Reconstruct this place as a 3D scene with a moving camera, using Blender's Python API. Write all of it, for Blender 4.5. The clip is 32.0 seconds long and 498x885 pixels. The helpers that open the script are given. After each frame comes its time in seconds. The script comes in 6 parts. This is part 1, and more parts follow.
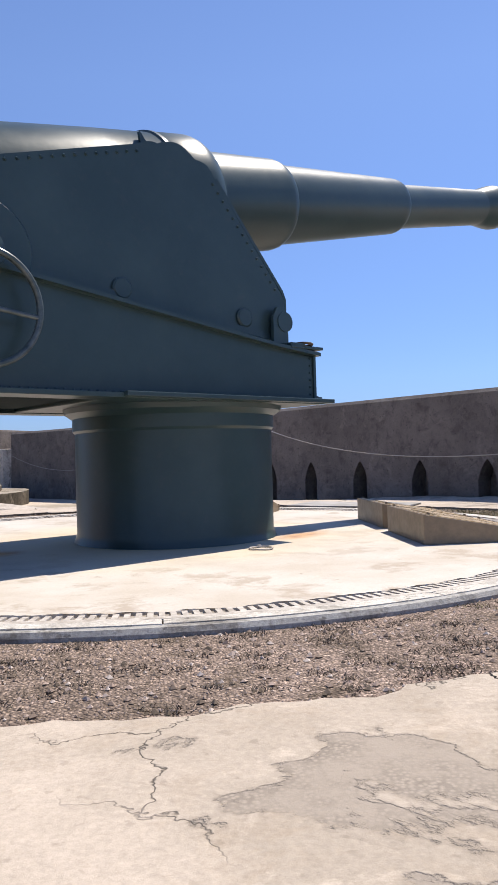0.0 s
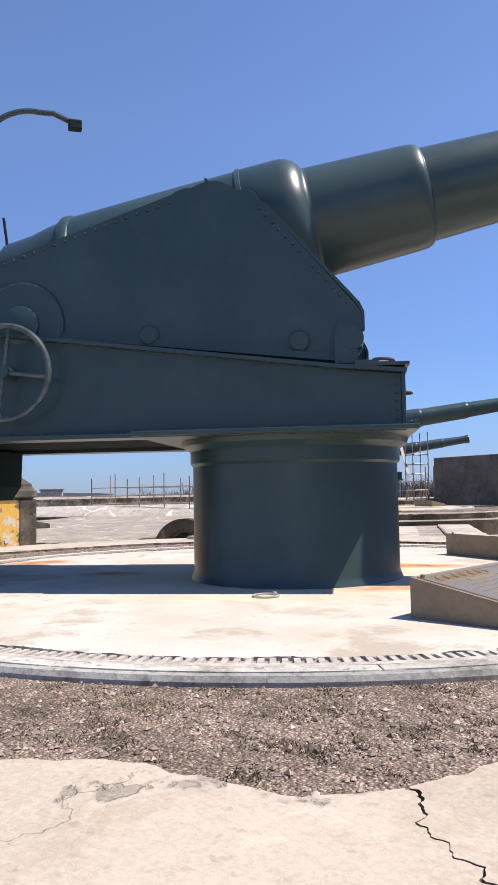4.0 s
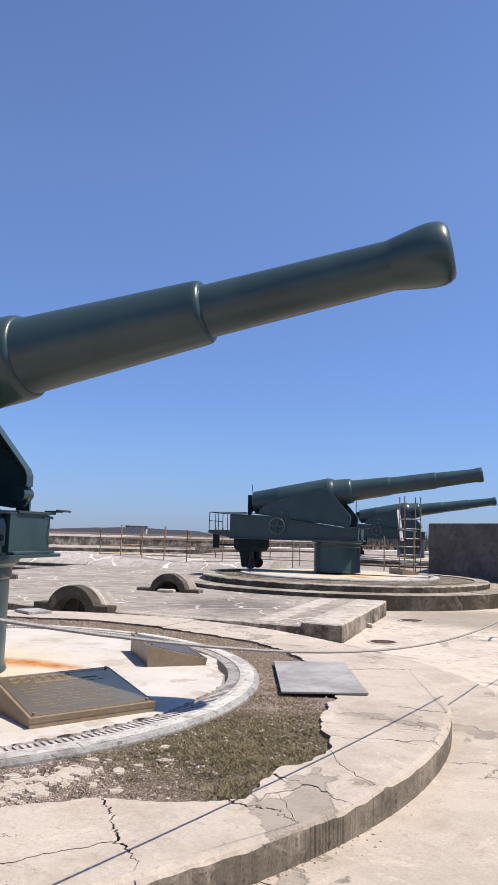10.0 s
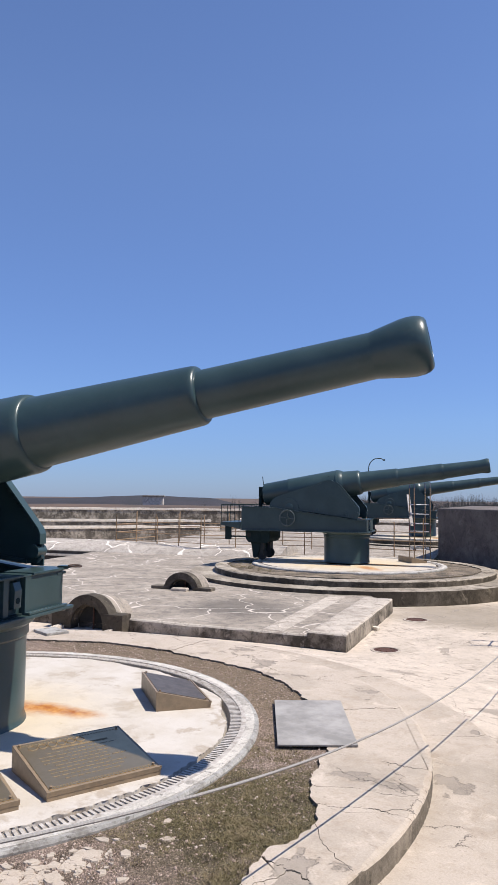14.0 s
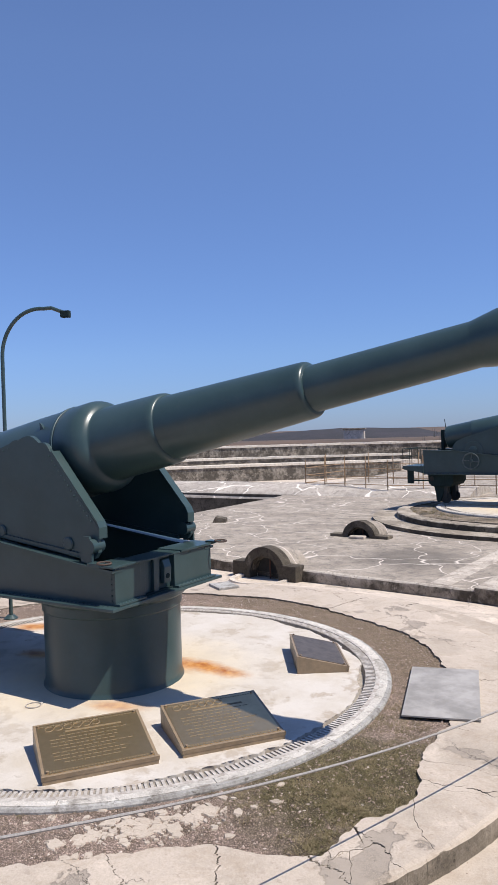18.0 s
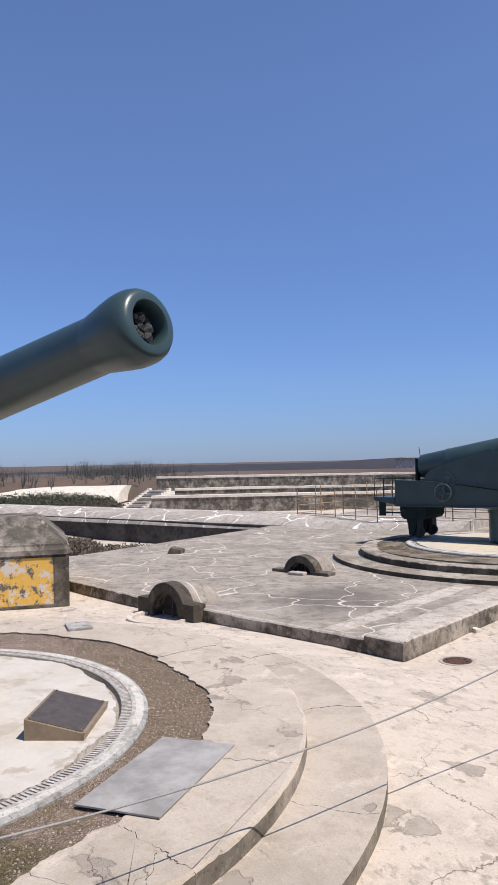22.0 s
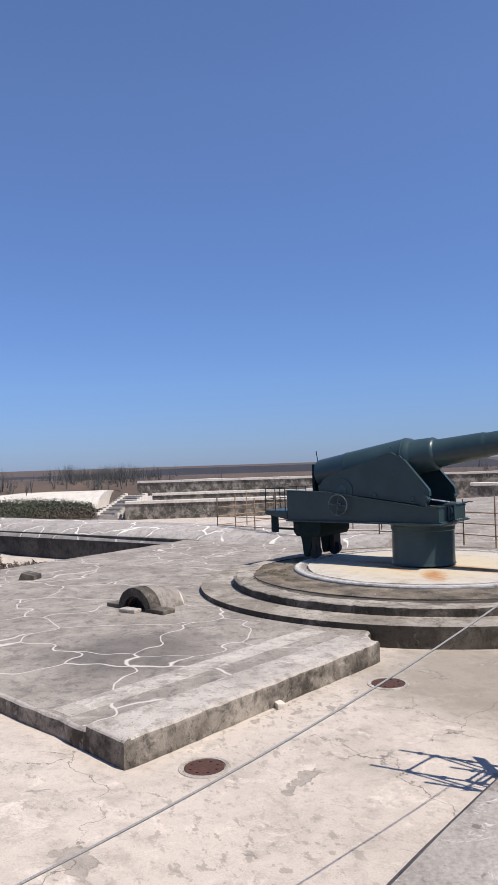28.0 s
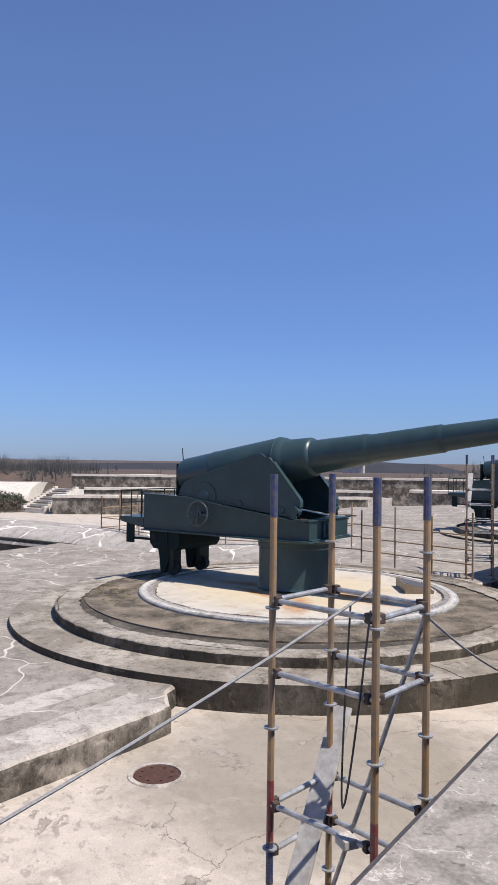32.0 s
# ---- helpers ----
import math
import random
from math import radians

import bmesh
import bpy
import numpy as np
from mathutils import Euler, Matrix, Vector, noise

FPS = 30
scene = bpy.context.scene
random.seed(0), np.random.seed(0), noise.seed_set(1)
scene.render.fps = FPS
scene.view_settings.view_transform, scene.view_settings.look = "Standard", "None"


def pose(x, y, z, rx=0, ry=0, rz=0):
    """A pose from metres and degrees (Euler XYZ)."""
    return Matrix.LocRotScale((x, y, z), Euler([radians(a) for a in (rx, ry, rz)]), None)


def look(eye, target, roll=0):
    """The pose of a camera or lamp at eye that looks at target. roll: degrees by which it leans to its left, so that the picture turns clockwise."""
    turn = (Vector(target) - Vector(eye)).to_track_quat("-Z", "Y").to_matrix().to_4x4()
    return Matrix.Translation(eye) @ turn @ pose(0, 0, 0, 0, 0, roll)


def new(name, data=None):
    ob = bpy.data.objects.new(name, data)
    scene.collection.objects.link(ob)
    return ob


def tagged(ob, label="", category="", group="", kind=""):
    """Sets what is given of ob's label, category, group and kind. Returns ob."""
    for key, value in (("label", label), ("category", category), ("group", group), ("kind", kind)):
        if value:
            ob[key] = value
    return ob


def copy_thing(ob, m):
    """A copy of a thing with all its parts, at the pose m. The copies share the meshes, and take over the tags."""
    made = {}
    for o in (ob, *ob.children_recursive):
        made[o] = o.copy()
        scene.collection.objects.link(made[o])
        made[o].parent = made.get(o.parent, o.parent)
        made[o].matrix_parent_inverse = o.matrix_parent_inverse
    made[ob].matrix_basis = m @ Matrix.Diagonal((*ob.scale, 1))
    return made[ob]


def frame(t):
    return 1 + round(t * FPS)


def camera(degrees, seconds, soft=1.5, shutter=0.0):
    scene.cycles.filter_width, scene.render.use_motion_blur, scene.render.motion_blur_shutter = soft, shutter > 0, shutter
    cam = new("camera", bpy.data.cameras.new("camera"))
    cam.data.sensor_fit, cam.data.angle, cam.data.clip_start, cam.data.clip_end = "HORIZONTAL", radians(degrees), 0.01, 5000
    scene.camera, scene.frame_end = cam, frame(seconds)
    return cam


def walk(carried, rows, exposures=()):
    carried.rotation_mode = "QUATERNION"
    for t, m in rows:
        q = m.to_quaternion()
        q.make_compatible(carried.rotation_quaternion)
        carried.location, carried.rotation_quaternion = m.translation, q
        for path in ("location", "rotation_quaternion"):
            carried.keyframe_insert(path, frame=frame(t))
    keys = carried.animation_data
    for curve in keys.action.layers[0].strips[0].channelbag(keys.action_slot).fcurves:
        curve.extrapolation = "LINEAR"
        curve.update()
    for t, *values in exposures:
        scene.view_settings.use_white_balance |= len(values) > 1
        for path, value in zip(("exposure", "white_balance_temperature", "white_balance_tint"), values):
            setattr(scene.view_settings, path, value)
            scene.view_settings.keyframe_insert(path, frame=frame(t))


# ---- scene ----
cam = camera(37.03, 32.0)
# seconds, eye x y z, yaw, pitch, roll
ROWS = [
    (0, -0.817, -0.249, 1.841, -7.59, 1.06, -1.64),
    (0.5, -0.095, -0.200, 1.894, 0.68, 2.30, -1.75),
    (1, 0.755, -0.054, 1.886, 7.76, 3.00, -1.83),
    (1.5, 1.464, 0.119, 1.920, 11.42, 4.03, -0.81),
    (2, 2.300, 0.370, 1.924, 17.52, 5.20, -0.45),
    (2.5, 2.982, 0.687, 1.907, 22.07, 5.27, -0.24),
    (4.5, 5.422, 2.446, 1.858, 46.21, 3.95, -1.05),
    (5, 5.997, 2.943, 1.846, 48.57, 4.64, -0.70),
    (5.5, 6.431, 3.385, 1.868, 48.10, 5.27, 0.06),
    (6, 6.997, 3.828, 1.869, 46.34, 5.77, 1.03),
    (6.5, 7.535, 4.170, 1.861, 44.22, 5.77, 1.78),
    (7, 8.187, 4.664, 1.855, 40.74, 5.78, 1.94),
    (7.5, 8.806, 5.007, 1.950, 39.35, 5.64, 1.80),
    (8, 9.215, 5.415, 1.935, 42.40, 7.03, 1.98),
    (8.5, 9.653, 5.320, 2.136, 48.99, 8.75, -0.49),
    (9, 9.977, 5.300, 2.419, 50.40, 6.95, -2.30),
    (9.5, 10.238, 5.244, 2.724, 50.08, 6.53, -0.25),
    (10, 10.428, 5.258, 2.907, 48.48, 6.84, 1.58),
    (10.5, 10.514, 5.223, 3.119, 49.64, 5.60, 0.44),
    (11, 10.558, 5.233, 3.335, 49.46, 3.32, 1.68),
    (11.5, 10.699, 5.211, 3.553, 48.68, 2.50, 3.04),
    (12, 10.788, 5.118, 3.763, 49.23, 2.31, 3.71),
    (12.5, 10.790, 5.052, 3.926, 51.72, 2.35, 3.85),
    (13, 10.951, 5.043, 4.046, 51.47, 3.01, 3.89),
    (13.5, 11.033, 5.018, 4.233, 49.66, 3.80, 2.99),
    (14, 11.202, 4.914, 4.324, 49.60, 4.16, 0.73),
    (14.5, 11.267, 4.759, 4.530, 53.29, 3.27, -2.44),
    (16.5, 11.975, 4.546, 5.150, 56.94, -1.30, -3.19),
    (17, 12.053, 4.751, 5.155, 59.97, -1.29, -2.51),
    (17.5, 12.203, 5.106, 5.153, 62.69, -1.22, -1.92),
    (18, 12.384, 5.631, 5.152, 65.13, -0.99, -1.61),
    (18.5, 12.487, 6.228, 5.138, 64.35, -0.05, -1.32),
    (19, 12.721, 6.928, 5.104, 62.48, 1.31, -0.75),
    (19.5, 12.865, 7.603, 5.040, 61.59, 1.82, -0.61),
    (20, 12.943, 8.368, 5.018, 61.95, 1.79, -0.89),
    (20.5, 12.931, 8.986, 4.986, 63.40, 1.58, -1.12),
    (21, 12.861, 9.714, 4.963, 65.52, 1.36, -1.17),
    (21.5, 12.747, 10.325, 4.958, 67.46, 1.33, -1.19),
    (22, 12.576, 11.057, 4.962, 69.73, 1.31, -1.07),
    (22.5, 12.421, 11.667, 4.973, 72.86, 1.70, -1.11),
    (23, 12.201, 12.349, 4.979, 78.04, 2.33, -1.89),
    (23.5, 12.114, 13.018, 4.990, 77.59, 2.65, -1.26),
    (24, 11.923, 13.743, 5.010, 73.56, 3.36, 0.31),
    (24.5, 11.762, 14.424, 5.029, 71.04, 3.36, 0.18),
    (25, 11.581, 15.101, 5.015, 69.78, 2.84, -0.83),
    (25.5, 11.362, 15.654, 5.000, 70.06, 2.31, -1.77),
    (27.5, 9.828, 17.945, 5.063, 71.14, 1.34, -1.49),
    (28, 9.405, 18.577, 5.065, 70.33, 1.46, -1.72),
    (28.5, 8.986, 19.172, 5.061, 69.08, 1.55, -1.46),
    (29, 8.561, 19.896, 5.071, 66.47, 1.57, -1.03),
    (29.5, 8.179, 20.461, 5.071, 63.88, 1.33, -0.25),
    (30, 7.783, 21.155, 5.062, 62.37, 1.14, 0.20),
    (30.5, 7.394, 21.739, 5.040, 62.52, 1.07, 0.35),
    (31, 6.959, 22.433, 5.059, 63.92, 0.94, 0.26),
    (31.5, 6.557, 22.983, 5.042, 65.36, 1.03, 0.26),
    (32, 6.168, 23.609, 5.054, 66.99, 1.29, 0.76),
]
EXPOSURES = [(0.0, 0.46, 6980, 10), (3.0, 0.55, 6930, 10), (6.0, 0.55, 6780, 10), (9.0, 0.42, 6730, 10), (13.0, 0.33, 6730, 10), (19.0, 0.26, 6680, 10), (23.0, 0.16, 6630, 10), (25.0, 0.1, 6530, 10), (28.0, 0.12, 6500, 10), (31.0, 0.2, 6500, 10), (32.0, 0.2, 6500, 10)]


def heading(eye, yaw, pitch):
    """A point ahead of the eye."""
    a, b = radians(yaw), radians(pitch)
    return Vector(eye) + 2 * Vector((-math.sin(a) * math.cos(b), math.cos(a) * math.cos(b), math.sin(b)))


walk(cam, [(t, look((x, y, z), heading((x, y, z), yaw, pitch), roll)) for t, x, y, z, yaw, pitch, roll in ROWS], exposures=EXPOSURES)

# ==== world, sun, exposure ====
SUN = Vector((2.03, 1.72, 4.77)).normalized()
world = bpy.data.worlds.new("sky")
scene.world = world
world.use_nodes = True
wn = world.node_tree
sky = wn.nodes.new("ShaderNodeTexSky")
sky.sky_type = "NISHITA"
sky.sun_disc = False
sky.sun_elevation = math.asin(SUN.z)
sky.sun_rotation = math.atan2(SUN.x, SUN.y)
sky.altitude = 60
sky.air_density, sky.dust_density, sky.ozone_density = 1.0, 0.05, 4.0
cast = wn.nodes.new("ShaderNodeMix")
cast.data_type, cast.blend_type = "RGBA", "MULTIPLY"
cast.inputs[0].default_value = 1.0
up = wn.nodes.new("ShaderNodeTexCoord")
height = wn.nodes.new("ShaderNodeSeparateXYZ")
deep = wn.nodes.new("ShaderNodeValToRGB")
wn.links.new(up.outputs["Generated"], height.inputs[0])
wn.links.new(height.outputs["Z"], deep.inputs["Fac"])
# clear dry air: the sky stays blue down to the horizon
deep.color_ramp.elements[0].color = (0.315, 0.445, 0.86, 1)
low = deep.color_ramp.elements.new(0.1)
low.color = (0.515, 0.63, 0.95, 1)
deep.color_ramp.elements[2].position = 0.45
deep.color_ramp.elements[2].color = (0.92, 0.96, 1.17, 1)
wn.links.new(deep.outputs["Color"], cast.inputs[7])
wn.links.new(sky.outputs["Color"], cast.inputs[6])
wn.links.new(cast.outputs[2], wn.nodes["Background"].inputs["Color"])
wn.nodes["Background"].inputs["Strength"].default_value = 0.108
lamp = bpy.data.lights.new("sun", "SUN")
lamp.energy, lamp.angle, lamp.color = 4.75, radians(0.55), (1.0, 0.95, 0.89)
sun = new("sun", lamp)
sun.matrix_world = look(SUN * 50, (0, 0, 0))

# ==== materials ====


class Mat:
    """A node material with a few short hands."""

    def __init__(self, name, rough=0.8, metal=0.0, spec=0.5):
        self.m = bpy.data.materials.new(name)
        self.m.use_nodes = True
        self.t = self.m.node_tree
        self.b = self.t.nodes["Principled BSDF"]
        self.b.inputs["Roughness"].default_value = rough
        self.b.inputs["Metallic"].default_value = metal
        self.b.inputs["Specular IOR Level"].default_value = spec
        self.pos = self.node("ShaderNodeNewGeometry").outputs["Position"]

    def node(self, kind, **values):
        n = self.t.nodes.new(kind)
        for key, value in values.items():
            n.inputs[key].default_value = value
        return n

    def link(self, a, b):
        self.t.links.new(a, b)

    def local(self):
        self.pos = self.node("ShaderNodeTexCoord").outputs["Object"]
        return self

    def noise(self, scale, detail=4.0, rough=0.6, vec=None, distortion=0.0):
        n = self.node("ShaderNodeTexNoise", Scale=scale, Detail=detail, Roughness=rough, Distortion=distortion)
        self.link(vec or self.pos, n.inputs["Vector"])
        return n.outputs["Fac"]

    def ramp(self, fac, *stops):
        n = self.node("ShaderNodeValToRGB")
        self.link(fac, n.inputs["Fac"])
        e = n.color_ramp.elements
        while len(e) < len(stops):
            e.new(0.5)
        for el, (p, c) in zip(e, stops):
            el.position = p
            el.color = (*c, 1) if hasattr(c, "__len__") else (c, c, c, 1)
        return n.outputs["Color"]

    def mix(self, fac, a, b, kind="MIX"):
        n = self.t.nodes.new("ShaderNodeMix")
        n.data_type, n.blend_type = "RGBA", kind
        for value, k in ((fac, 0), (a, 6), (b, 7)):
            if hasattr(value, "is_output"):
                self.link(value, n.inputs[k])
            elif k == 0:
                n.inputs[k].default_value = value
            else:
                n.inputs[k].default_value = (*value, 1)
        return n.outputs[2]

    def math(self, op, a, b=0.0):
        n = self.t.nodes.new("ShaderNodeMath")
        n.operation = op
        for k, v in ((0, a), (1, b)):
            if hasattr(v, "is_output"):
                self.link(v, n.inputs[k])
            else:
                n.inputs[k].default_value = v
        return n.outputs[0]

    def cracks(self, scale, width, warp=0.35, wscale=1.2, keep=(0.45, 0.5), kscale=0.35, detail=5.0):
        """A mask of crooked lines between cells, kept only in places."""
        w = self.node("ShaderNodeTexNoise", Scale=wscale, Detail=detail, Roughness=0.65 if detail > 2 else 0.4)
        self.link(self.pos, w.inputs["Vector"])
        s = self.node("ShaderNodeVectorMath")
        s.operation = "SCALE"
        s.inputs["Scale"].default_value = warp
        self.link(w.outputs["Color"], s.inputs[0])
        a = self.node("ShaderNodeVectorMath")
        self.link(self.pos, a.inputs[0])
        self.link(s.outputs[0], a.inputs[1])
        flat = self.node("ShaderNodeVectorMath")
        flat.operation = "MULTIPLY"
        flat.inputs[1].default_value = (1, 1, 0.15)
        self.link(a.outputs[0], flat.inputs[0])
        v = self.node("ShaderNodeTexVoronoi", Scale=scale)
        v.feature = "DISTANCE_TO_EDGE"
        self.link(flat.outputs[0], v.inputs["Vector"])
        line = self.ramp(v.outputs["Distance"], (0.0, 1.0), (width * 0.55, 1.0), (width, 0.0))
        where = self.ramp(self.noise(kscale, 2.0), (keep[0], 0.0), (keep[1], 1.0))
        return self.mix(1.0, line, where, "MULTIPLY")

    def colour(self, c):
        self.link(c, self.b.inputs["Base Color"])
        return self

    def rough(self, fac, lo, hi):
        n = self.node("ShaderNodeMapRange", **{"To Min": lo, "To Max": hi})
        self.link(fac, n.inputs["Value"])
        self.link(n.outputs[0], self.b.inputs["Roughness"])
        return self

    def bump(self, fac, strength=0.3, distance=0.02):
        n = self.node("ShaderNodeBump", Strength=strength, Distance=distance)
        self.link(fac, n.inputs["Height"])
        if self.b.inputs["Normal"].links:
            self.link(self.b.inputs["Normal"].links[0].from_socket, n.inputs["Normal"])
        self.link(n.outputs[0], self.b.inputs["Normal"])
        return self


def concrete(name, light, dark, stain, patch=0.5, line=None, lines=None, rand=0.0, dashes=False, blot=None, soil=(0.09, 0.08, 0.07), reach=6.0, flakes=False, peel=None):
    """Weathered concrete: patches, stains, pits and cracks."""
    m = Mat(name, 0.9, spec=0.25)
    big = m.ramp(m.noise(0.55, 7.0, 0.66), (patch - 0.09, 0.0), (patch + 0.08, 1.0))
    c = m.mix(big, light, dark)
    mid = m.ramp(m.noise(2.1, 8.0, 0.74, distortion=0.4), (0.5, 0.0), (0.64, 1.0))
    c = m.mix(m.math("MULTIPLY", mid, 0.45 if peel else 0.75), c, stain)
    bleach = m.ramp(m.noise(1.3, 8.0, 0.74, distortion=0.8), (0.56, 0.0), (0.66, 1.0))
    c = m.mix(m.math("MULTIPLY", bleach, 0.8), c, tuple(min(v * 1.22, 0.75) for v in light))
    fine = m.noise(38.0, 6.0, 0.8)
    c = m.mix(0.32 if peel else 0.55, c, m.ramp(fine, (0.28, 0.2), (0.62, 1.0)), "MULTIPLY")
    pits = m.ramp(m.noise(13.0, 3.0, 0.55), (0.64, 0.0), (0.69, 1.0))
    c = m.mix(m.math("MULTIPLY", pits, 0.25 if peel else 0.6), c, tuple(v * 0.4 for v in stain))
    grime = m.ramp(m.noise(5.5, 6.0, 0.8), (0.56, 0.0), (0.66, 1.0))
    c = m.mix(m.math("MULTIPLY", grime, 0.3 if peel else 0.6), c, tuple(v * 0.75 for v in stain))
    if blot:
        off = m.node("ShaderNodeVectorMath")
        off.operation = "DISTANCE"
        off.inputs[1].default_value = blot
        m.link(m.pos, off.inputs[0])
        ragged = m.math("ADD", off.outputs["Value"], m.math("MULTIPLY", m.noise(0.8, 7.0, 0.7), 0.4 * reach))
        c = m.mix(m.ramp(m.math("DIVIDE", ragged, reach), (0.42, 0.62), (0.64, 0.0)), c, soil)
    if dashes:
        squash = m.node("ShaderNodeMapping", Scale=(1.0, 1.7, 1.0), Rotation=(0, 0, 0.5))
        m.link(m.pos, squash.inputs["Vector"])
        d = m.ramp(m.noise(3.4, 5.0, 0.62, squash.outputs[0]), (0.56, 0.0), (0.62, 1.0))
        w = m.ramp(m.noise(0.22, 3.0), (0.38, 0.0), (0.52, 1.0))
        c = m.mix(m.math("MULTIPLY", m.mix(1.0, d, w, "MULTIPLY"), 0.6), c, (0.27, 0.23, 0.188))
    worn = None
    if peel:
        # the smooth trowelled skin has broken off in places
        n = m.noise(0.8, 9.0, 0.6, distortion=0.25)
        worn = m.ramp(n, (peel, 0.0), (peel + 0.006, 1.0))
        rim = m.ramp(n, (peel - 0.012, 0.0), (peel, 1.0), (peel + 0.012, 0.0))
        grit = m.node("ShaderNodeTexVoronoi", Scale=55.0)
        m.link(m.pos, grit.inputs["Vector"])
        core = m.mix(m.ramp(grit.outputs["Distance"], (0.1, 0.0), (0.6, 1.0)), tuple(v * 0.72 for v in light), tuple(v * 0.4 for v in light))
        core = m.mix(m.ramp(m.noise(3.0, 6.0, 0.7), (0.4, 0.0), (0.6, 1.0)), core, tuple(v * 0.62 for v in light))
        c = m.mix(m.math("MULTIPLY", worn, 0.85), c, core)
        c = m.mix(m.math("MULTIPLY", rim, 0.33), c, tuple(v * 0.3 for v in light))
    if flakes:
        d = m.ramp(m.noise(4.6, 8.0, 0.78, distortion=1.2), (0.585, 0.0), (0.61, 1.0))
        c = m.mix(m.math("MULTIPLY", d, 0.75), c, (0.66, 0.59, 0.52))
    if rand:
        info = m.node("ShaderNodeObjectInfo").outputs["Random"]
        c = m.mix(rand, c, m.ramp(info, (0.0, 0.55), (1.0, 1.0)), "MULTIPLY")
    if lines:
        k = m.cracks(*lines)
        c = m.mix(k, c, line)
        m.bump(k, 0.5 if sum(line) < 1.0 else 0.15, -0.02 if sum(line) < 1.0 else 0.01)
    m.colour(c).rough(fine, 0.78, 0.98)
    m.bump(m.noise(7.0, 8.0, 0.72), 0.3 if peel else 0.5, 0.03).bump(fine, 0.3 if peel else 0.5, 0.008)
    if worn:
        m.bump(worn, 0.6, -0.02)
    return m.m


M_FLOOR = concrete("pale_concrete", (0.525, 0.447, 0.368), (0.415, 0.353, 0.285), (0.38, 0.3, 0.22), 0.56, (0.1, 0.085, 0.07), (0.55, 0.004, 0.8, 1.6, (0.52, 0.56), 0.4), 0.1, peel=0.62)
M_GROUND = concrete("worn_concrete", (0.61, 0.52, 0.43), (0.5, 0.427, 0.35), (0.34, 0.29, 0.235), 0.56, (0.17, 0.145, 0.12), (0.34, 0.0035, 1.0, 1.2, (0.45, 0.5), 0.25), dashes=True, blot=(-4.6, 29.6, 0), soil=(0.2, 0.168, 0.122), reach=9.5, peel=0.63)
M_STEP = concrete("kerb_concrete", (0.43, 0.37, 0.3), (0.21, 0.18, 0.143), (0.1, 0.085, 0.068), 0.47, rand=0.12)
M_SLAB = concrete("grey_concrete", (0.43, 0.373, 0.308), (0.318, 0.273, 0.224), (0.15, 0.135, 0.12), 0.5, (0.6, 0.535, 0.47), (0.33, 0.009, 1.5, 0.8, (0.36, 0.4), 0.16, 1.5), blot=(-9.2, 21.8, 0))
M_WALK = concrete("walkway_concrete", (0.47, 0.412, 0.345), (0.35, 0.305, 0.255), (0.19, 0.165, 0.138), 0.5, (0.55, 0.49, 0.42), (1.5, 0.006, 0.6, 2.2, (0.46, 0.52), 0.35, 3.0), flakes=True)
# grime, and the shade of upright faces put into the same dark colour
M_EDGE = concrete("grimy_shaded_concrete", (0.24, 0.205, 0.16), (0.085, 0.071, 0.054), (0.035, 0.029, 0.022), 0.44)
M_DIRTY = concrete("soiled_concrete", (0.5, 0.435, 0.355), (0.3, 0.255, 0.2), (0.1, 0.085, 0.065), 0.5, rand=0.15)
M_BAND = concrete("cement_band", (0.6, 0.53, 0.45), (0.47, 0.41, 0.345), (0.24, 0.2, 0.165), 0.5)
M_TIER = concrete("mottled_wall", (0.4, 0.35, 0.285), (0.115, 0.1, 0.08), (0.05, 0.043, 0.036), 0.47)
M_SIDE = concrete("mouldy_slab_side", (0.46, 0.4, 0.33), (0.095, 0.08, 0.063), (0.035, 0.03, 0.025), 0.47)
M_TRENCH = concrete("blackish_concrete", (0.13, 0.115, 0.095), (0.07, 0.062, 0.052), (0.03, 0.027, 0.023), 0.5)
M_WALL = concrete("wall_render", (0.215, 0.184, 0.163), (0.16, 0.137, 0.122), (0.1, 0.085, 0.075), 0.5)
M_PALE = concrete("bleached_concrete", (0.720, 0.636, 0.546), (0.564, 0.504, 0.432), (0.3, 0.27, 0.23), 0.52, (0.25, 0.22, 0.19), (0.3, 0.012, 1.2, 0.9, (0.5, 0.56), 0.2))


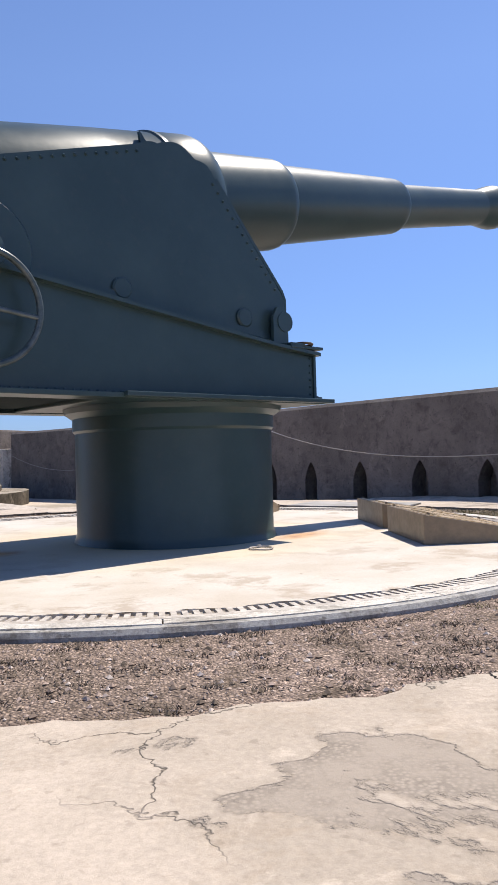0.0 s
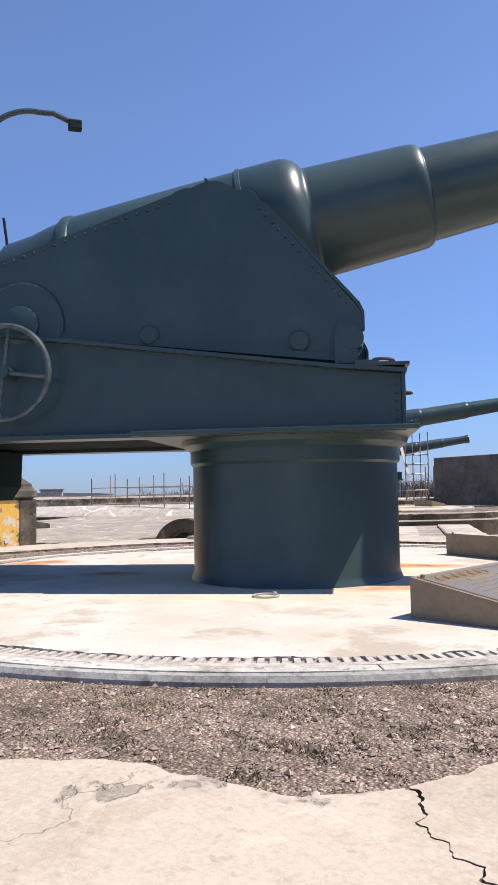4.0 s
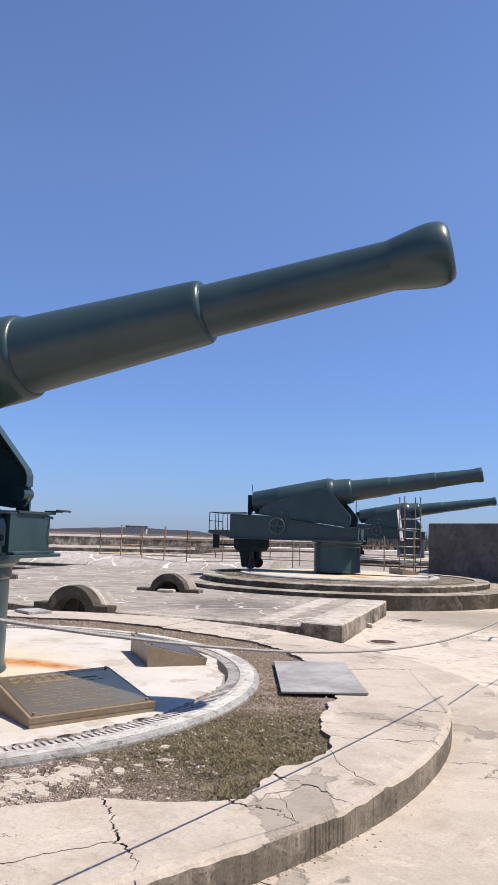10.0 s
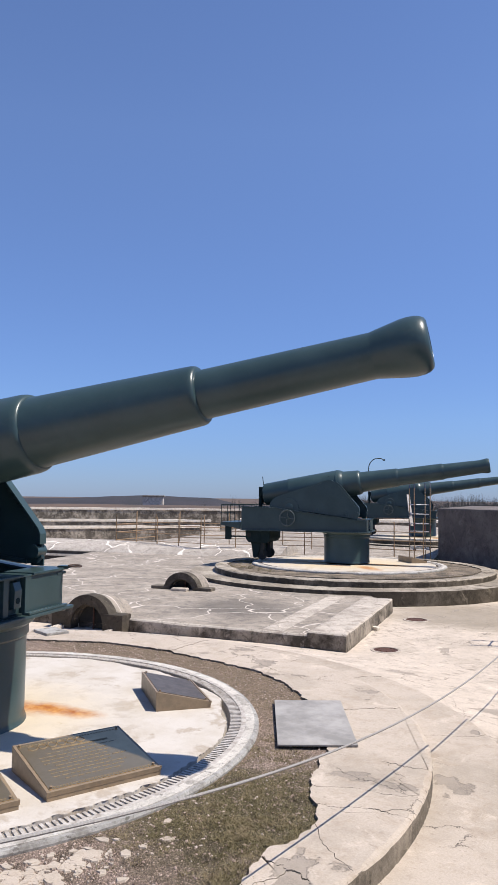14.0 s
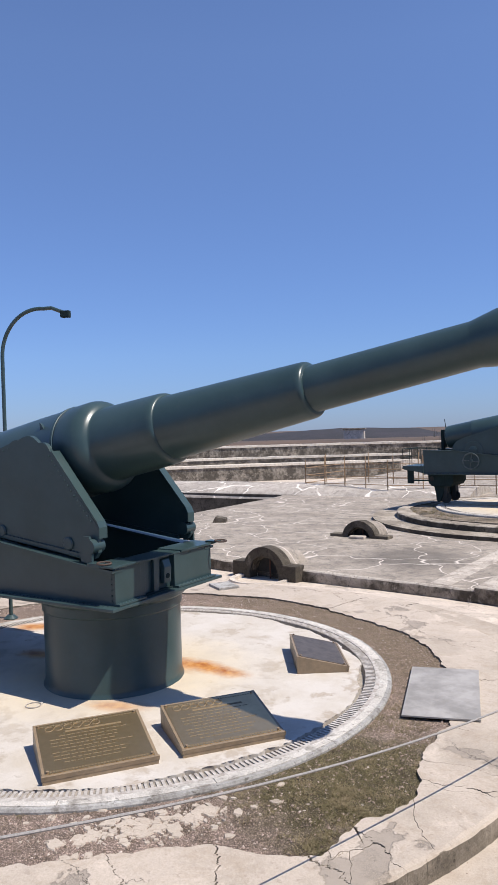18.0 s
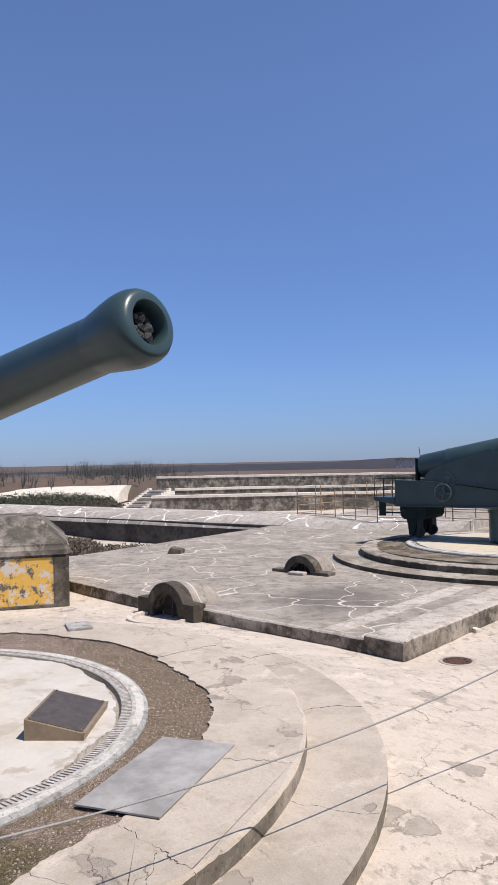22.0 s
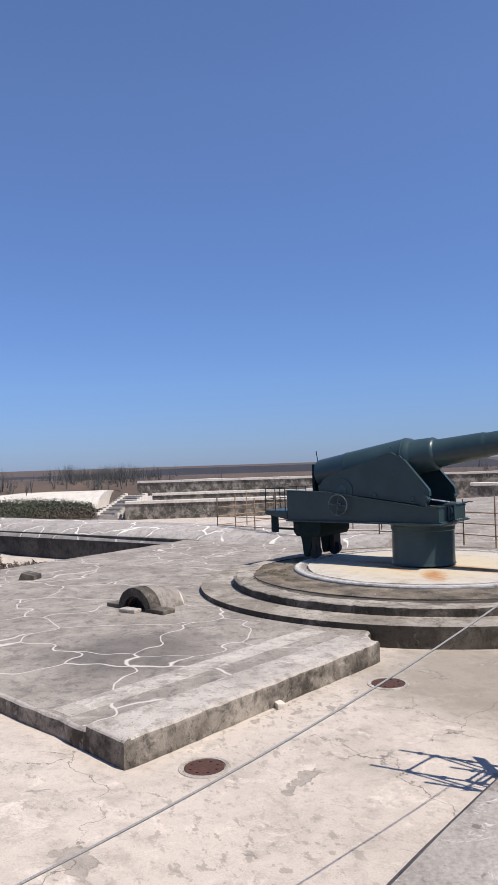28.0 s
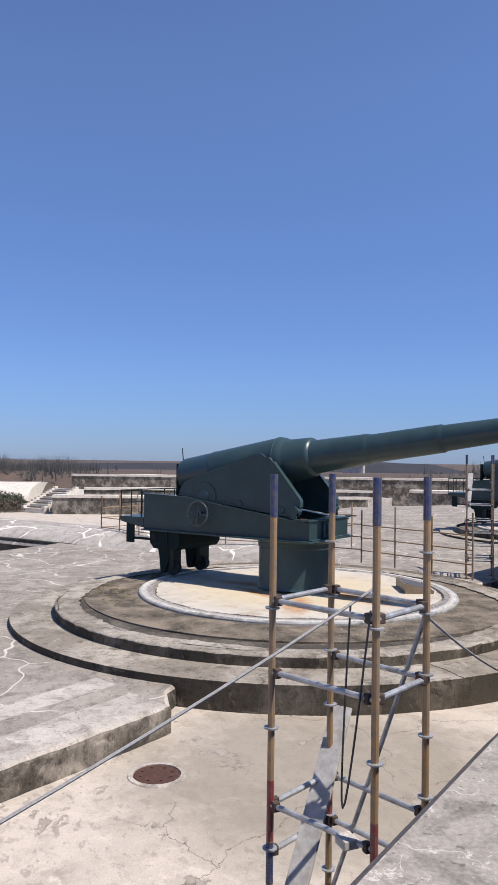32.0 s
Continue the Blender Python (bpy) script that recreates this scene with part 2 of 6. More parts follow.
def platform_material(name, reach, runs):
    """White-washed cement with rust run out from the pedestal."""
    m = Mat(name, 0.85, spec=0.3).local()
    big = m.ramp(m.noise(0.9, 6.0, 0.65), (0.42, 0.0), (0.62, 1.0))
    c = m.mix(big, (0.575, 0.53, 0.475), (0.5, 0.445, 0.375))
    rim = m.node("ShaderNodeVectorMath")
    rim.operation = "LENGTH"
    flat = m.node("ShaderNodeVectorMath")
    flat.operation = "MULTIPLY"
    flat.inputs[1].default_value = (1, 1, 0)
    m.link(m.pos, flat.inputs[0])
    m.link(flat.outputs[0], rim.inputs[0])
    r = rim.outputs["Value"]
    # grey scuffs lie mostly on the outer half
    patch = m.ramp(m.noise(1.25, 8.0, 0.68, distortion=0.3), (0.53, 0.0), (0.6, 1.0))
    c = m.mix(m.math("MULTIPLY", patch, m.ramp(m.math("DIVIDE", r, 4.4), (0.35, 0.25), (0.85, 0.75))), c, (0.38, 0.315, 0.245))
    specks = m.ramp(m.noise(5.0, 7.0, 0.72, distortion=0.5), (0.62, 0.0), (0.68, 1.0))
    c = m.mix(m.math("MULTIPLY", specks, 0.6), c, (0.3, 0.245, 0.18))
    wob = m.math("ADD", r, m.math("MULTIPLY", m.noise(0.9, 6.0, 0.65), 3.0))
    halo = m.ramp(m.math("DIVIDE", wob, reach), (0.4, 1.0), (0.66, 0.0))
    c = m.mix(m.math("MULTIPLY", halo, 0.65), c, (0.62, 0.49, 0.29))
    rag = m.noise(1.9, 8.0, 0.7)
    grain = m.ramp(m.noise(3.2, 6.0, 0.7), (0.36, 0.0), (0.62, 1.0))
    rust = m.mix(grain, (0.3, 0.085, 0.016), (0.56, 0.27, 0.075))
    for x, y, turn_, long_, wide_, much in runs:
        place = m.node("ShaderNodeMapping", Location=(x, y, 0), Rotation=(0, 0, radians(turn_)), Scale=(long_, wide_, 1))
        place.vector_type = "TEXTURE"
        m.link(flat.outputs[0], place.inputs["Vector"])
        d = m.node("ShaderNodeVectorMath")
        d.operation = "LENGTH"
        m.link(place.outputs[0], d.inputs[0])
        edge = m.math("ADD", d.outputs["Value"], m.math("MULTIPLY", rag, 1.6))
        c = m.mix(m.math("MULTIPLY", m.ramp(m.math("DIVIDE", edge, 4.0), (0.3, 1.0), (0.54, 0.0)), much), c, rust)
    fine = m.noise(40.0, 4.0, 0.7)
    c = m.mix(0.15, c, m.ramp(fine, (0.3, 0.3), (0.7, 1.0)), "MULTIPLY")
    return m.colour(c).bump(m.noise(6.0, 7.0, 0.7), 0.25, 0.02).m


def paint_material(name, base, rough=0.38, spec=0.45):
    """Gloss paint laid thick on iron, a little chalky."""
    m = Mat(name, rough, spec=spec).local()
    chalk = m.noise(1.3, 6.0, 0.65)
    c = m.mix(m.ramp(chalk, (0.35, 0.0), (0.7, 1.0)), base, tuple(v * 1.25 + 0.004 for v in base))
    streak = m.ramp(m.noise(9.0, 6.0, 0.7), (0.56, 0.0), (0.75, 1.0))
    c = m.mix(m.math("MULTIPLY", streak, 0.25), c, (0.09, 0.085, 0.075))
    return m.colour(c).rough(chalk, rough - 0.08, min(rough + 0.14, 1.0)).bump(m.noise(24.0, 5.0, 0.6), 0.12, 0.006).bump(m.noise(2.0, 3.0), 0.1, 0.02).m


def simple(name, a, b, scale, rough=0.7, metal=0.0, bump=0.2, dist=0.01, local=True):
    m = Mat(name, rough, metal)
    if local:
        m.local()
    n = m.noise(scale, 6.0, 0.68)
    m.colour(m.mix(m.ramp(n, (0.38, 0.0), (0.62, 1.0)), a, b)).rough(n, max(rough - 0.12, 0.05), min(rough + 0.12, 1.0))
    return m.bump(m.noise(scale * 4, 5.0, 0.7), bump, dist).m


# rust runs: place, turn, half length, half width, strength
M_PLAT = platform_material("platform_wash", 6.4, ((0.65, 1.55, 25, 0.75, 0.26, 1.0), (1.7, -0.4, 50, 0.5, 0.22, 0.6), (-3.95, -0.8, 60, 0.5, 0.3, 0.9), (-1.8, -1.1, 30, 0.4, 0.25, 0.8), (0.3, 1.2, 0, 0.5, 0.2, 0.6)))
M_PLAT_RUSTY = platform_material("rusty_platform_wash", 9.6, ((1.9, 0.9, 20, 1.7, 0.45, 0.95), (2.4, -1.2, -30, 1.2, 0.4, 0.8), (-1.4, -1.2, 40, 0.9, 0.4, 0.7), (0.2, -1.5, 10, 1.1, 0.25, 0.8), (-2.4, 0.6, 80, 0.9, 0.3, 0.6)))
M_GREEN = paint_material("green_gun_paint", (0.029, 0.053, 0.054), 0.3)
# lighter than the gun paint: the sun's gleam on the wheel, as colour
M_WHEEL = simple("sunlit_wheel_paint", (0.12, 0.14, 0.135), (0.05, 0.07, 0.07), 7.0, 0.35, 0.3, 0.1, 0.003)
M_DARK = paint_material("dark_green_paint", (0.014, 0.025, 0.025), 0.8, 0.08)
M_STEEL = simple("galvanised_plate", (0.37, 0.35, 0.325), (0.235, 0.222, 0.205), 1.6, 0.7, 0.0, 0.1, 0.004)
M_RIM = concrete("white_rim_paint", (0.68, 0.635, 0.57), (0.52, 0.485, 0.435), (0.22, 0.2, 0.17), 0.55)
M_LIP = concrete("weathered_rim_iron", (0.5, 0.485, 0.455), (0.36, 0.348, 0.325), (0.13, 0.11, 0.09), 0.5)
M_WHITE = concrete("sunbleached_limewash", (0.82, 0.74, 0.62), (0.7, 0.62, 0.52), (0.42, 0.36, 0.28), 0.56)
M_BANK = concrete("bank_concrete", (0.52, 0.465, 0.405), (0.41, 0.365, 0.315), (0.24, 0.21, 0.18), 0.5, (0.76, 0.7, 0.62), (0.3, 0.016, 1.5, 0.8, (0.34, 0.38), 0.16, 1.5))
M_RACK = simple("worn_iron_rack", (0.55, 0.51, 0.46), (0.32, 0.28, 0.24), 9.0, 0.7, 0.1, 0.3, 0.01, False)
M_SLOT = simple("dirt_in_groove", (0.24, 0.21, 0.175), (0.34, 0.3, 0.25), 12.0, 0.95, 0.0, 0.4, 0.01, False)
M_BRASS = simple("brass_sheet", (0.68, 0.5, 0.28), (0.56, 0.41, 0.23), 3.0, 0.32, 0.9, 0.03, 0.001)
M_BRONZE = simple("dull_bronze_sheet", (0.2, 0.15, 0.1), (0.14, 0.11, 0.08), 6.0, 0.4, 0.6, 0.05, 0.002)
M_PLINTH = simple("brown_painted_steel", (0.26, 0.19, 0.12), (0.2, 0.148, 0.095), 8.0, 0.45, 0.0, 0.1, 0.004)
M_INK = simple("etched_letters", (0.17, 0.12, 0.06), (0.22, 0.155, 0.08), 10.0, 0.7, 0.0, 0.0, 0.001)
# near-black iron: the shade under the truck is put into the colour
M_SHADED = simple("shaded_dark_iron", (0.011, 0.015, 0.015), (0.02, 0.024, 0.024), 8.0, 0.75, 0.0, 0.3, 0.01)
M_IRON = simple("dark_rusty_iron", (0.05, 0.032, 0.024), (0.09, 0.055, 0.04), 14.0, 0.8, 0.0, 0.3, 0.006)
M_RUST = simple("rusty_iron", (0.05, 0.023, 0.017), (0.1, 0.042, 0.026), 14.0, 0.85, 0.0, 0.4, 0.008)
M_TUBE = simple("rust_tinted_tube", (0.4, 0.24, 0.11), (0.28, 0.2, 0.13), 9.0, 0.6, 0.2, 0.25, 0.004, False)
M_ZINC = simple("zinc_tube", (0.5, 0.5, 0.5), (0.3, 0.29, 0.28), 9.0, 0.5, 0.5, 0.2, 0.004, False)
M_BLUE = simple("blue_tube_paint", (0.03, 0.045, 0.13), (0.11, 0.1, 0.11), 20.0, 0.5, 0.0, 0.2, 0.004, False)
M_RED = simple("red_tube_paint", (0.24, 0.025, 0.03), (0.2, 0.1, 0.08), 20.0, 0.5, 0.0, 0.2, 0.004, False)
M_ROPE = simple("grey_rope", (0.36, 0.34, 0.315), (0.24, 0.225, 0.21), 60.0, 0.9, 0.0, 0.5, 0.004, False)
M_CABLE = simple("black_cable", (0.03, 0.03, 0.03), (0.05, 0.05, 0.05), 20.0, 0.6, 0.0, 0.1, 0.002, False)
M_PLANK = simple("weathered_plank", (0.5, 0.47, 0.43), (0.33, 0.3, 0.27), 7.0, 0.85, 0.0, 0.4, 0.006)
# flat black that stands in for deep shade in hollows
M_BLACK = simple("shade_black", (0.015, 0.014, 0.013), (0.03, 0.028, 0.025), 3.0, 0.95)
M_DRY = simple("dry_scrub", (0.15, 0.11, 0.075), (0.07, 0.055, 0.04), 3.0, 0.9, 0.0, 0.2, 0.01, False)
M_STEM = simple("grey_stems", (0.12, 0.115, 0.105), (0.075, 0.075, 0.068), 0.5, 0.9, 0.0, 0.0, 0.01, False)
M_LEAF = simple("grey_green_leaf", (0.04, 0.045, 0.022), (0.08, 0.08, 0.045), 3.0, 0.7, 0.0, 0.1, 0.01, False)
M_SOIL = simple("dark_gritty_soil", (0.06, 0.048, 0.031), (0.24, 0.19, 0.135), 1.1, 0.95, 0.0, 0.9, 0.03, False)
M_DEAD = simple("dead_moss", (0.1, 0.078, 0.058), (0.17, 0.13, 0.095), 5.0, 0.9, 0.0, 0.1, 0.01, False)
M_GRASS = simple("dry_grass", (0.15, 0.125, 0.055), (0.26, 0.205, 0.115), 4.0, 0.8, 0.0, 0.1, 0.01, False)
M_EARTH = simple("brown_earth", (0.12, 0.08, 0.055), (0.075, 0.055, 0.042), 0.05, 0.95, 0.0, 0.5, 0.2, False)
M_RIDGE = simple("far_heath", (0.034, 0.03, 0.034), (0.024, 0.024, 0.026), 0.02, 0.95, 0.0, 0.5, 1.0, False)
M_CONCLUMP = simple("bore_debris", (0.022, 0.022, 0.024), (0.06, 0.056, 0.054), 20.0, 0.95, 0.0, 0.6, 0.02)


def stones_material():
    m = Mat("loose_stones", 0.9, spec=0.3)
    r = m.node("ShaderNodeNewGeometry").outputs["Random Per Island"]
    return m.colour(m.ramp(r, (0.0, (0.13, 0.1, 0.07)), (0.45, (0.3, 0.225, 0.18)), (0.85, (0.44, 0.34, 0.285)), (1.0, (0.58, 0.5, 0.44)))).m


def yellow_material():
    """Ochre limewash flaking off grey and white render."""
    m = Mat("flaking_ochre", 0.9, spec=0.2)
    n = m.noise(1.7, 8.0, 0.72)
    c = m.mix(m.noise(5.0, 5.0), (0.62, 0.34, 0.05), (0.68, 0.44, 0.13))
    c = m.mix(m.ramp(n, (0.53, 0.0), (0.55, 1.0)), c, (0.55, 0.5, 0.44))
    c = m.mix(m.ramp(m.noise(2.3, 8.0, 0.75), (0.54, 0.0), (0.57, 1.0)), c, (0.13, 0.115, 0.1))
    return m.colour(c).bump(n, 0.5, 0.03).bump(m.noise(30.0), 0.3, 0.01).m


def gravel_material():
    """Crushed brown stone with dirt and dead moss between."""
    m = Mat("gravel", 0.95, spec=0.2)
    v = m.node("ShaderNodeTexVoronoi", Scale=62.0)
    m.link(m.pos, v.inputs["Vector"])
    c = m.mix(m.ramp(m.noise(0.9, 6.0, 0.7), (0.4, 0.0), (0.6, 1.0)), (0.47, 0.355, 0.29), (0.33, 0.25, 0.2))
    c = m.mix(m.math("MULTIPLY", m.ramp(m.noise(2.6, 7.0, 0.75), (0.5, 0.0), (0.64, 1.0)), 0.7), c, (0.16, 0.122, 0.085))
    off = m.node("ShaderNodeVectorMath")
    off.operation = "DISTANCE"
    off.inputs[1].default_value = (4.6, 10.4, 0.83)
    m.link(m.pos, off.inputs[0])
    ragged = m.math("ADD", off.outputs["Value"], m.math("MULTIPLY", m.noise(2.2, 7.0, 0.75), 2.4))
    c = m.mix(m.ramp(m.math("DIVIDE", ragged, 6.0), (0.36, 0.85), (0.5, 0.0)), c, (0.12, 0.105, 0.048))
    # the far side of the bed is browner and mossy
    far = m.node("ShaderNodeVectorMath")
    far.operation = "DISTANCE"
    far.inputs[1].default_value = (-1.0, 15.0, 0.83)
    m.link(m.pos, far.inputs[0])
    ragged_far = m.math("ADD", far.outputs["Value"], m.math("MULTIPLY", m.noise(1.2, 7.0, 0.75), 4.0))
    c = m.mix(m.ramp(m.math("DIVIDE", ragged_far, 10.0), (0.5, 0.7), (0.78, 0.0)), c, (0.26, 0.195, 0.12))
    cell = m.node("ShaderNodeSeparateColor")
    m.link(v.outputs["Color"], cell.inputs[0])
    c = m.mix(0.75, c, m.ramp(cell.outputs[0], (0.0, 0.45), (0.7, 0.85), (1.0, 1.7)), "MULTIPLY")
    c = m.mix(0.6, c, m.ramp(v.outputs["Distance"], (0.25, 1.0), (0.7, 0.25)), "MULTIPLY")
    return m.colour(c).bump(v.outputs["Distance"], 0.9, -0.02).bump(m.noise(8.0, 6.0, 0.7), 0.5, 0.03).m


M_GRAVEL = gravel_material()
M_STONES = stones_material()
M_YELLOW = yellow_material()

# ==== mesh helpers ====


def solid(name, bm, mat, parent=None, smooth=False):
    me = bpy.data.meshes.new(name)
    bmesh.ops.recalc_face_normals(bm, faces=bm.faces)
    bm.to_mesh(me)
    bm.free()
    me.materials.append(mat)
    if smooth:
        me.shade_smooth()
        me.set_sharp_from_angle(angle=radians(35))
    ob = new(name, me)
    if parent:
        ob.parent = parent
    return ob


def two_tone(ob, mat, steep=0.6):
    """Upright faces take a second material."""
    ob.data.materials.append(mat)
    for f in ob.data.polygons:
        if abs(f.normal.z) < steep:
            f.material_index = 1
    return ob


def part(name, bm, mat, parent, label="", smooth=False):
    ob = solid(name, bm, mat, parent, smooth)
    return tagged(ob, label) if label else ob


def thing(name, label, category, m=None, group="", kind=""):
    ob = new(name)
    ob.empty_display_size = 0.2
    if m is not None:
        ob.matrix_world = m
    return tagged(ob, label, category, group, kind)


def raw(name, verts, faces, mat, smooth=False):
    me = bpy.data.meshes.new(name)
    me.from_pydata(verts, [], faces)
    me.materials.append(mat)
    if smooth:
        me.shade_smooth()
        me.set_sharp_from_angle(angle=radians(40))
    me.update()
    return new(name, me)


def box(x0, y0, z0, x1, y1, z1, bevel=0.0, bm=None, m=None):
    bm = bm or bmesh.new()
    t = Matrix.Translation(((x0 + x1) / 2, (y0 + y1) / 2, (z0 + z1) / 2)) @ Matrix.Diagonal((x1 - x0, y1 - y0, z1 - z0, 1))
    vs = bmesh.ops.create_cube(bm, size=1, matrix=(m or Matrix()) @ t)["verts"]
    if bevel:
        es = list({e for v in vs for e in v.link_edges})
        bmesh.ops.bevel(bm, geom=es, offset=bevel, segments=2, profile=0.6, affect="EDGES")
    return bm


def tube(a, b, r, bm=None, seg=10, r2=None):
    bm = bm or bmesh.new()
    a, b = Vector(a), Vector(b)
    q = (b - a).to_track_quat("Z", "Y").to_matrix().to_4x4()
    bmesh.ops.create_cone(bm, cap_ends=True, segments=seg, radius1=r, radius2=r if r2 is None else r2, depth=(b - a).length, matrix=Matrix.Translation((a + b) / 2) @ q)
    return bm


def lathe(profile, seg=64, bm=None, m=None):
    """A solid turned round the z axis from (radius, z) points."""
    bm = bm or bmesh.new()
    m = m or Matrix()
    rings = []
    for r, z in profile:
        if r < 1e-6:
            rings.append([bm.verts.new(m @ Vector((0, 0, z)))])
        else:
            rings.append([bm.verts.new(m @ Vector((r * math.cos(2 * math.pi * k / seg), r * math.sin(2 * math.pi * k / seg), z))) for k in range(seg)])
    for p, q in zip(rings, rings[1:]):
        for k in range(seg):
            a, b = p[k % len(p)], p[(k + 1) % len(p)]
            c, d = q[(k + 1) % len(q)], q[k % len(q)]
            vs = []
            for v in (a, b, c, d):
                if v not in vs:
                    vs.append(v)
            if len(vs) > 2:
                bm.faces.new(vs)
    return bm


def prism(outline, z0, z1, bm=None, m=None, bevel=0.0):
    """An outline in x, y pushed from z0 to z1."""
    bm = bm or bmesh.new()
    m = m or Matrix()
    lo = [bm.verts.new(m @ Vector((x, y, z0))) for x, y in outline]
    hi = [bm.verts.new(m @ Vector((x, y, z1))) for x, y in outline]
    n = len(lo)
    bm.faces.new(lo[::-1])
    top = bm.faces.new(hi)
    for k in range(n):
        bm.faces.new((lo[k], lo[(k + 1) % n], hi[(k + 1) % n], hi[k]))
    if bevel:
        bmesh.ops.bevel(bm, geom=list(top.edges), offset=bevel, segments=2, profile=0.6, affect="EDGES")
    return bm


def side(outline, y0, y1, bm=None, bevel=0.0):
    """An outline in x, z pushed from y0 to y1."""
    return prism([(x, z) for x, z in outline], -y1, -y0, bm, Matrix(((1, 0, 0, 0), (0, 0, -1, 0), (0, 1, 0, 0), (0, 0, 0, 1))), bevel)


def hoop(r, t, seg=40, ring=10, bm=None, m=None):
    bm = bm or bmesh.new()
    m = m or Matrix()
    vs = [[bm.verts.new(m @ Vector(((r + t * math.cos(b)) * math.cos(a), (r + t * math.cos(b)) * math.sin(a), t * math.sin(b)))) for b in [2 * math.pi * j / ring for j in range(ring)]] for a in [2 * math.pi * i / seg for i in range(seg)]]
    for i in range(seg):
        for j in range(ring):
            bm.faces.new((vs[i][j], vs[(i + 1) % seg][j], vs[(i + 1) % seg][(j + 1) % ring], vs[i][(j + 1) % ring]))
    return bm


def pipe(points, r, seg=8, bm=None):
    """A tube along points."""
    bm = bm or bmesh.new()
    pts = [Vector(p) for p in points]
    rows = []
    for i, p in enumerate(pts):
        d = (pts[min(i + 1, len(pts) - 1)] - pts[max(i - 1, 0)]).normalized()
        x = d.cross(Vector((0, 0, 1)) if abs(d.z) < 0.95 else Vector((1, 0, 0))).normalized() if i == 0 else (x - x.dot(d) * d).normalized()
        y = d.cross(x)
        rows.append([bm.verts.new(p + r * (math.cos(2 * math.pi * k / seg) * x + math.sin(2 * math.pi * k / seg) * y)) for k in range(seg)])
    for p, q in zip(rows, rows[1:]):
        for k in range(seg):
            bm.faces.new((p[k], p[(k + 1) % seg], q[(k + 1) % seg], q[k]))
    bm.faces.new(rows[0][::-1])
    bm.faces.new(rows[-1])
    return bm


def rivets(places, r, axis="y", bm=None):
    bm = bm or bmesh.new()
    turn = {"y": Matrix.Rotation(radians(90), 4, "X"), "z": Matrix(), "x": Matrix.Rotation(radians(90), 4, "Y")}[axis]
    for p in places:
        bmesh.ops.create_cone(bm, cap_ends=True, segments=6, radius1=r, radius2=r * 0.5, depth=r, matrix=Matrix.Translation(p) @ turn)
    return bm


def smooth01(v):
    v = min(max(v, 0.0), 1.0)
    return v * v * (3 - 2 * v)

# ==== plan ====
C1, C2, C3 = Vector((-0.77, 8.93)), Vector((-15.4, 34.5)), Vector((-29.5, 60.0))
RAMPART = [(11.1, -2.0), (11.4, 2.2), (11.55, 5.8), (11.5, 8.3), (11.2, 11.1), (10.45, 13.8), (9.15, 16.2), (7.2, 19.3), (5.63, 21.8), (4.42, 23.75), (3.0, 26.05), (0.55, 29.8), (-3.4, 34.9), (-8.1, 40.5)]
RAMP_Z = 3.45
OUT = Vector((10.5, 13.0, 4.95))


def near_rampart(x, y):
    p = Vector((x, y))
    best = 99.0
    for a, b in zip(RAMPART, RAMPART[1:]):
        a, b = Vector(a), Vector(b)
        t = min(max((p - a).dot(b - a) / (b - a).length_squared, 0), 1)
        best = min(best, (p - a - t * (b - a)).length)
    return best


def ground_z(x, y):
    """The worn floor falls from the guns and the rampart to the drains."""
    r = (Vector((x, y)) - C1).length
    g = 0.42 * smooth01((12.6 - r) / 4.6)
    if r < 40:
        g = max(g, 0.62 * smooth01((5.0 - near_rampart(x, y)) / 5.0) * smooth01((28.5 - y) / 10.0))
    far = math.hypot(x + 20, y - 30)
    # the dry trench beside the slab
    if x < -24 and -4 < y < 31:
        lip = (x + 34.5) * -0.573 + (y - 30) * 0.82
        slab = (x + 33.3) * 0.825 + (y - 28.3) * 0.565
        if lip < 1.2 and slab < 1.1:
            return -1.3
    # the land falls away beyond the casemates
    return g - 5.4 * smooth01((math.hypot(x - OUT.x, y - OUT.y) - 62) / 50) * smooth01((OUT.x - 30 - x) / 20) - 1.5 * smooth01((far - 240) / 200)


def ground_sheet():
    xs = sorted(set([-3000, -1500, -700, -350, -220, -150, -110, -80, -60] + [-48 + 1.0 * k for k in range(72)] + [28, 40, 60, 90, 150, 400, 1200, 3000]))
    ys = sorted(set([-3000, -1200, -400, -150, -60, -30, -15] + [-9 + 1.0 * k for k in range(62)] + [56, 62, 70, 85, 110, 160, 300, 700, 1500, 3000]))
    verts, faces = [], []
    for y in ys:
        for x in xs:
            verts.append((x, y, ground_z(x, y) + 0.012 * noise.noise((x * 0.5, y * 0.5, 0)) * (abs(x) < 50)))
    n = len(xs)
    for j in range(len(ys) - 1):
        for i in range(n - 1):
            faces.append((j * n + i, j * n + i + 1, (j + 1) * n + i + 1, (j + 1) * n + i))
    ob = raw("ground", verts, faces, M_GROUND, True)
    ob.data.materials.append(M_EARTH)
    for f in ob.data.polygons:
        c = f.center
        if math.hypot(c.x + 35, c.y - 45) > 165:
            f.material_index = 1
    tagged(ob, "worn pale concrete yard floor running out to bare brown earth", "ground", kind="structure")


ground_sheet()


def ragged(a, seed):
    x, y = math.cos(a), math.sin(a)
    return noise.noise((3 * x + seed, 3 * y, seed)) + 0.5 * noise.noise((9 * x, 9 * y + seed, seed)) + 0.45 * noise.noise((31 * x, 31 * y + seed, seed)) + 0.2 * noise.noise((90 * x, 90 * y + seed, seed))


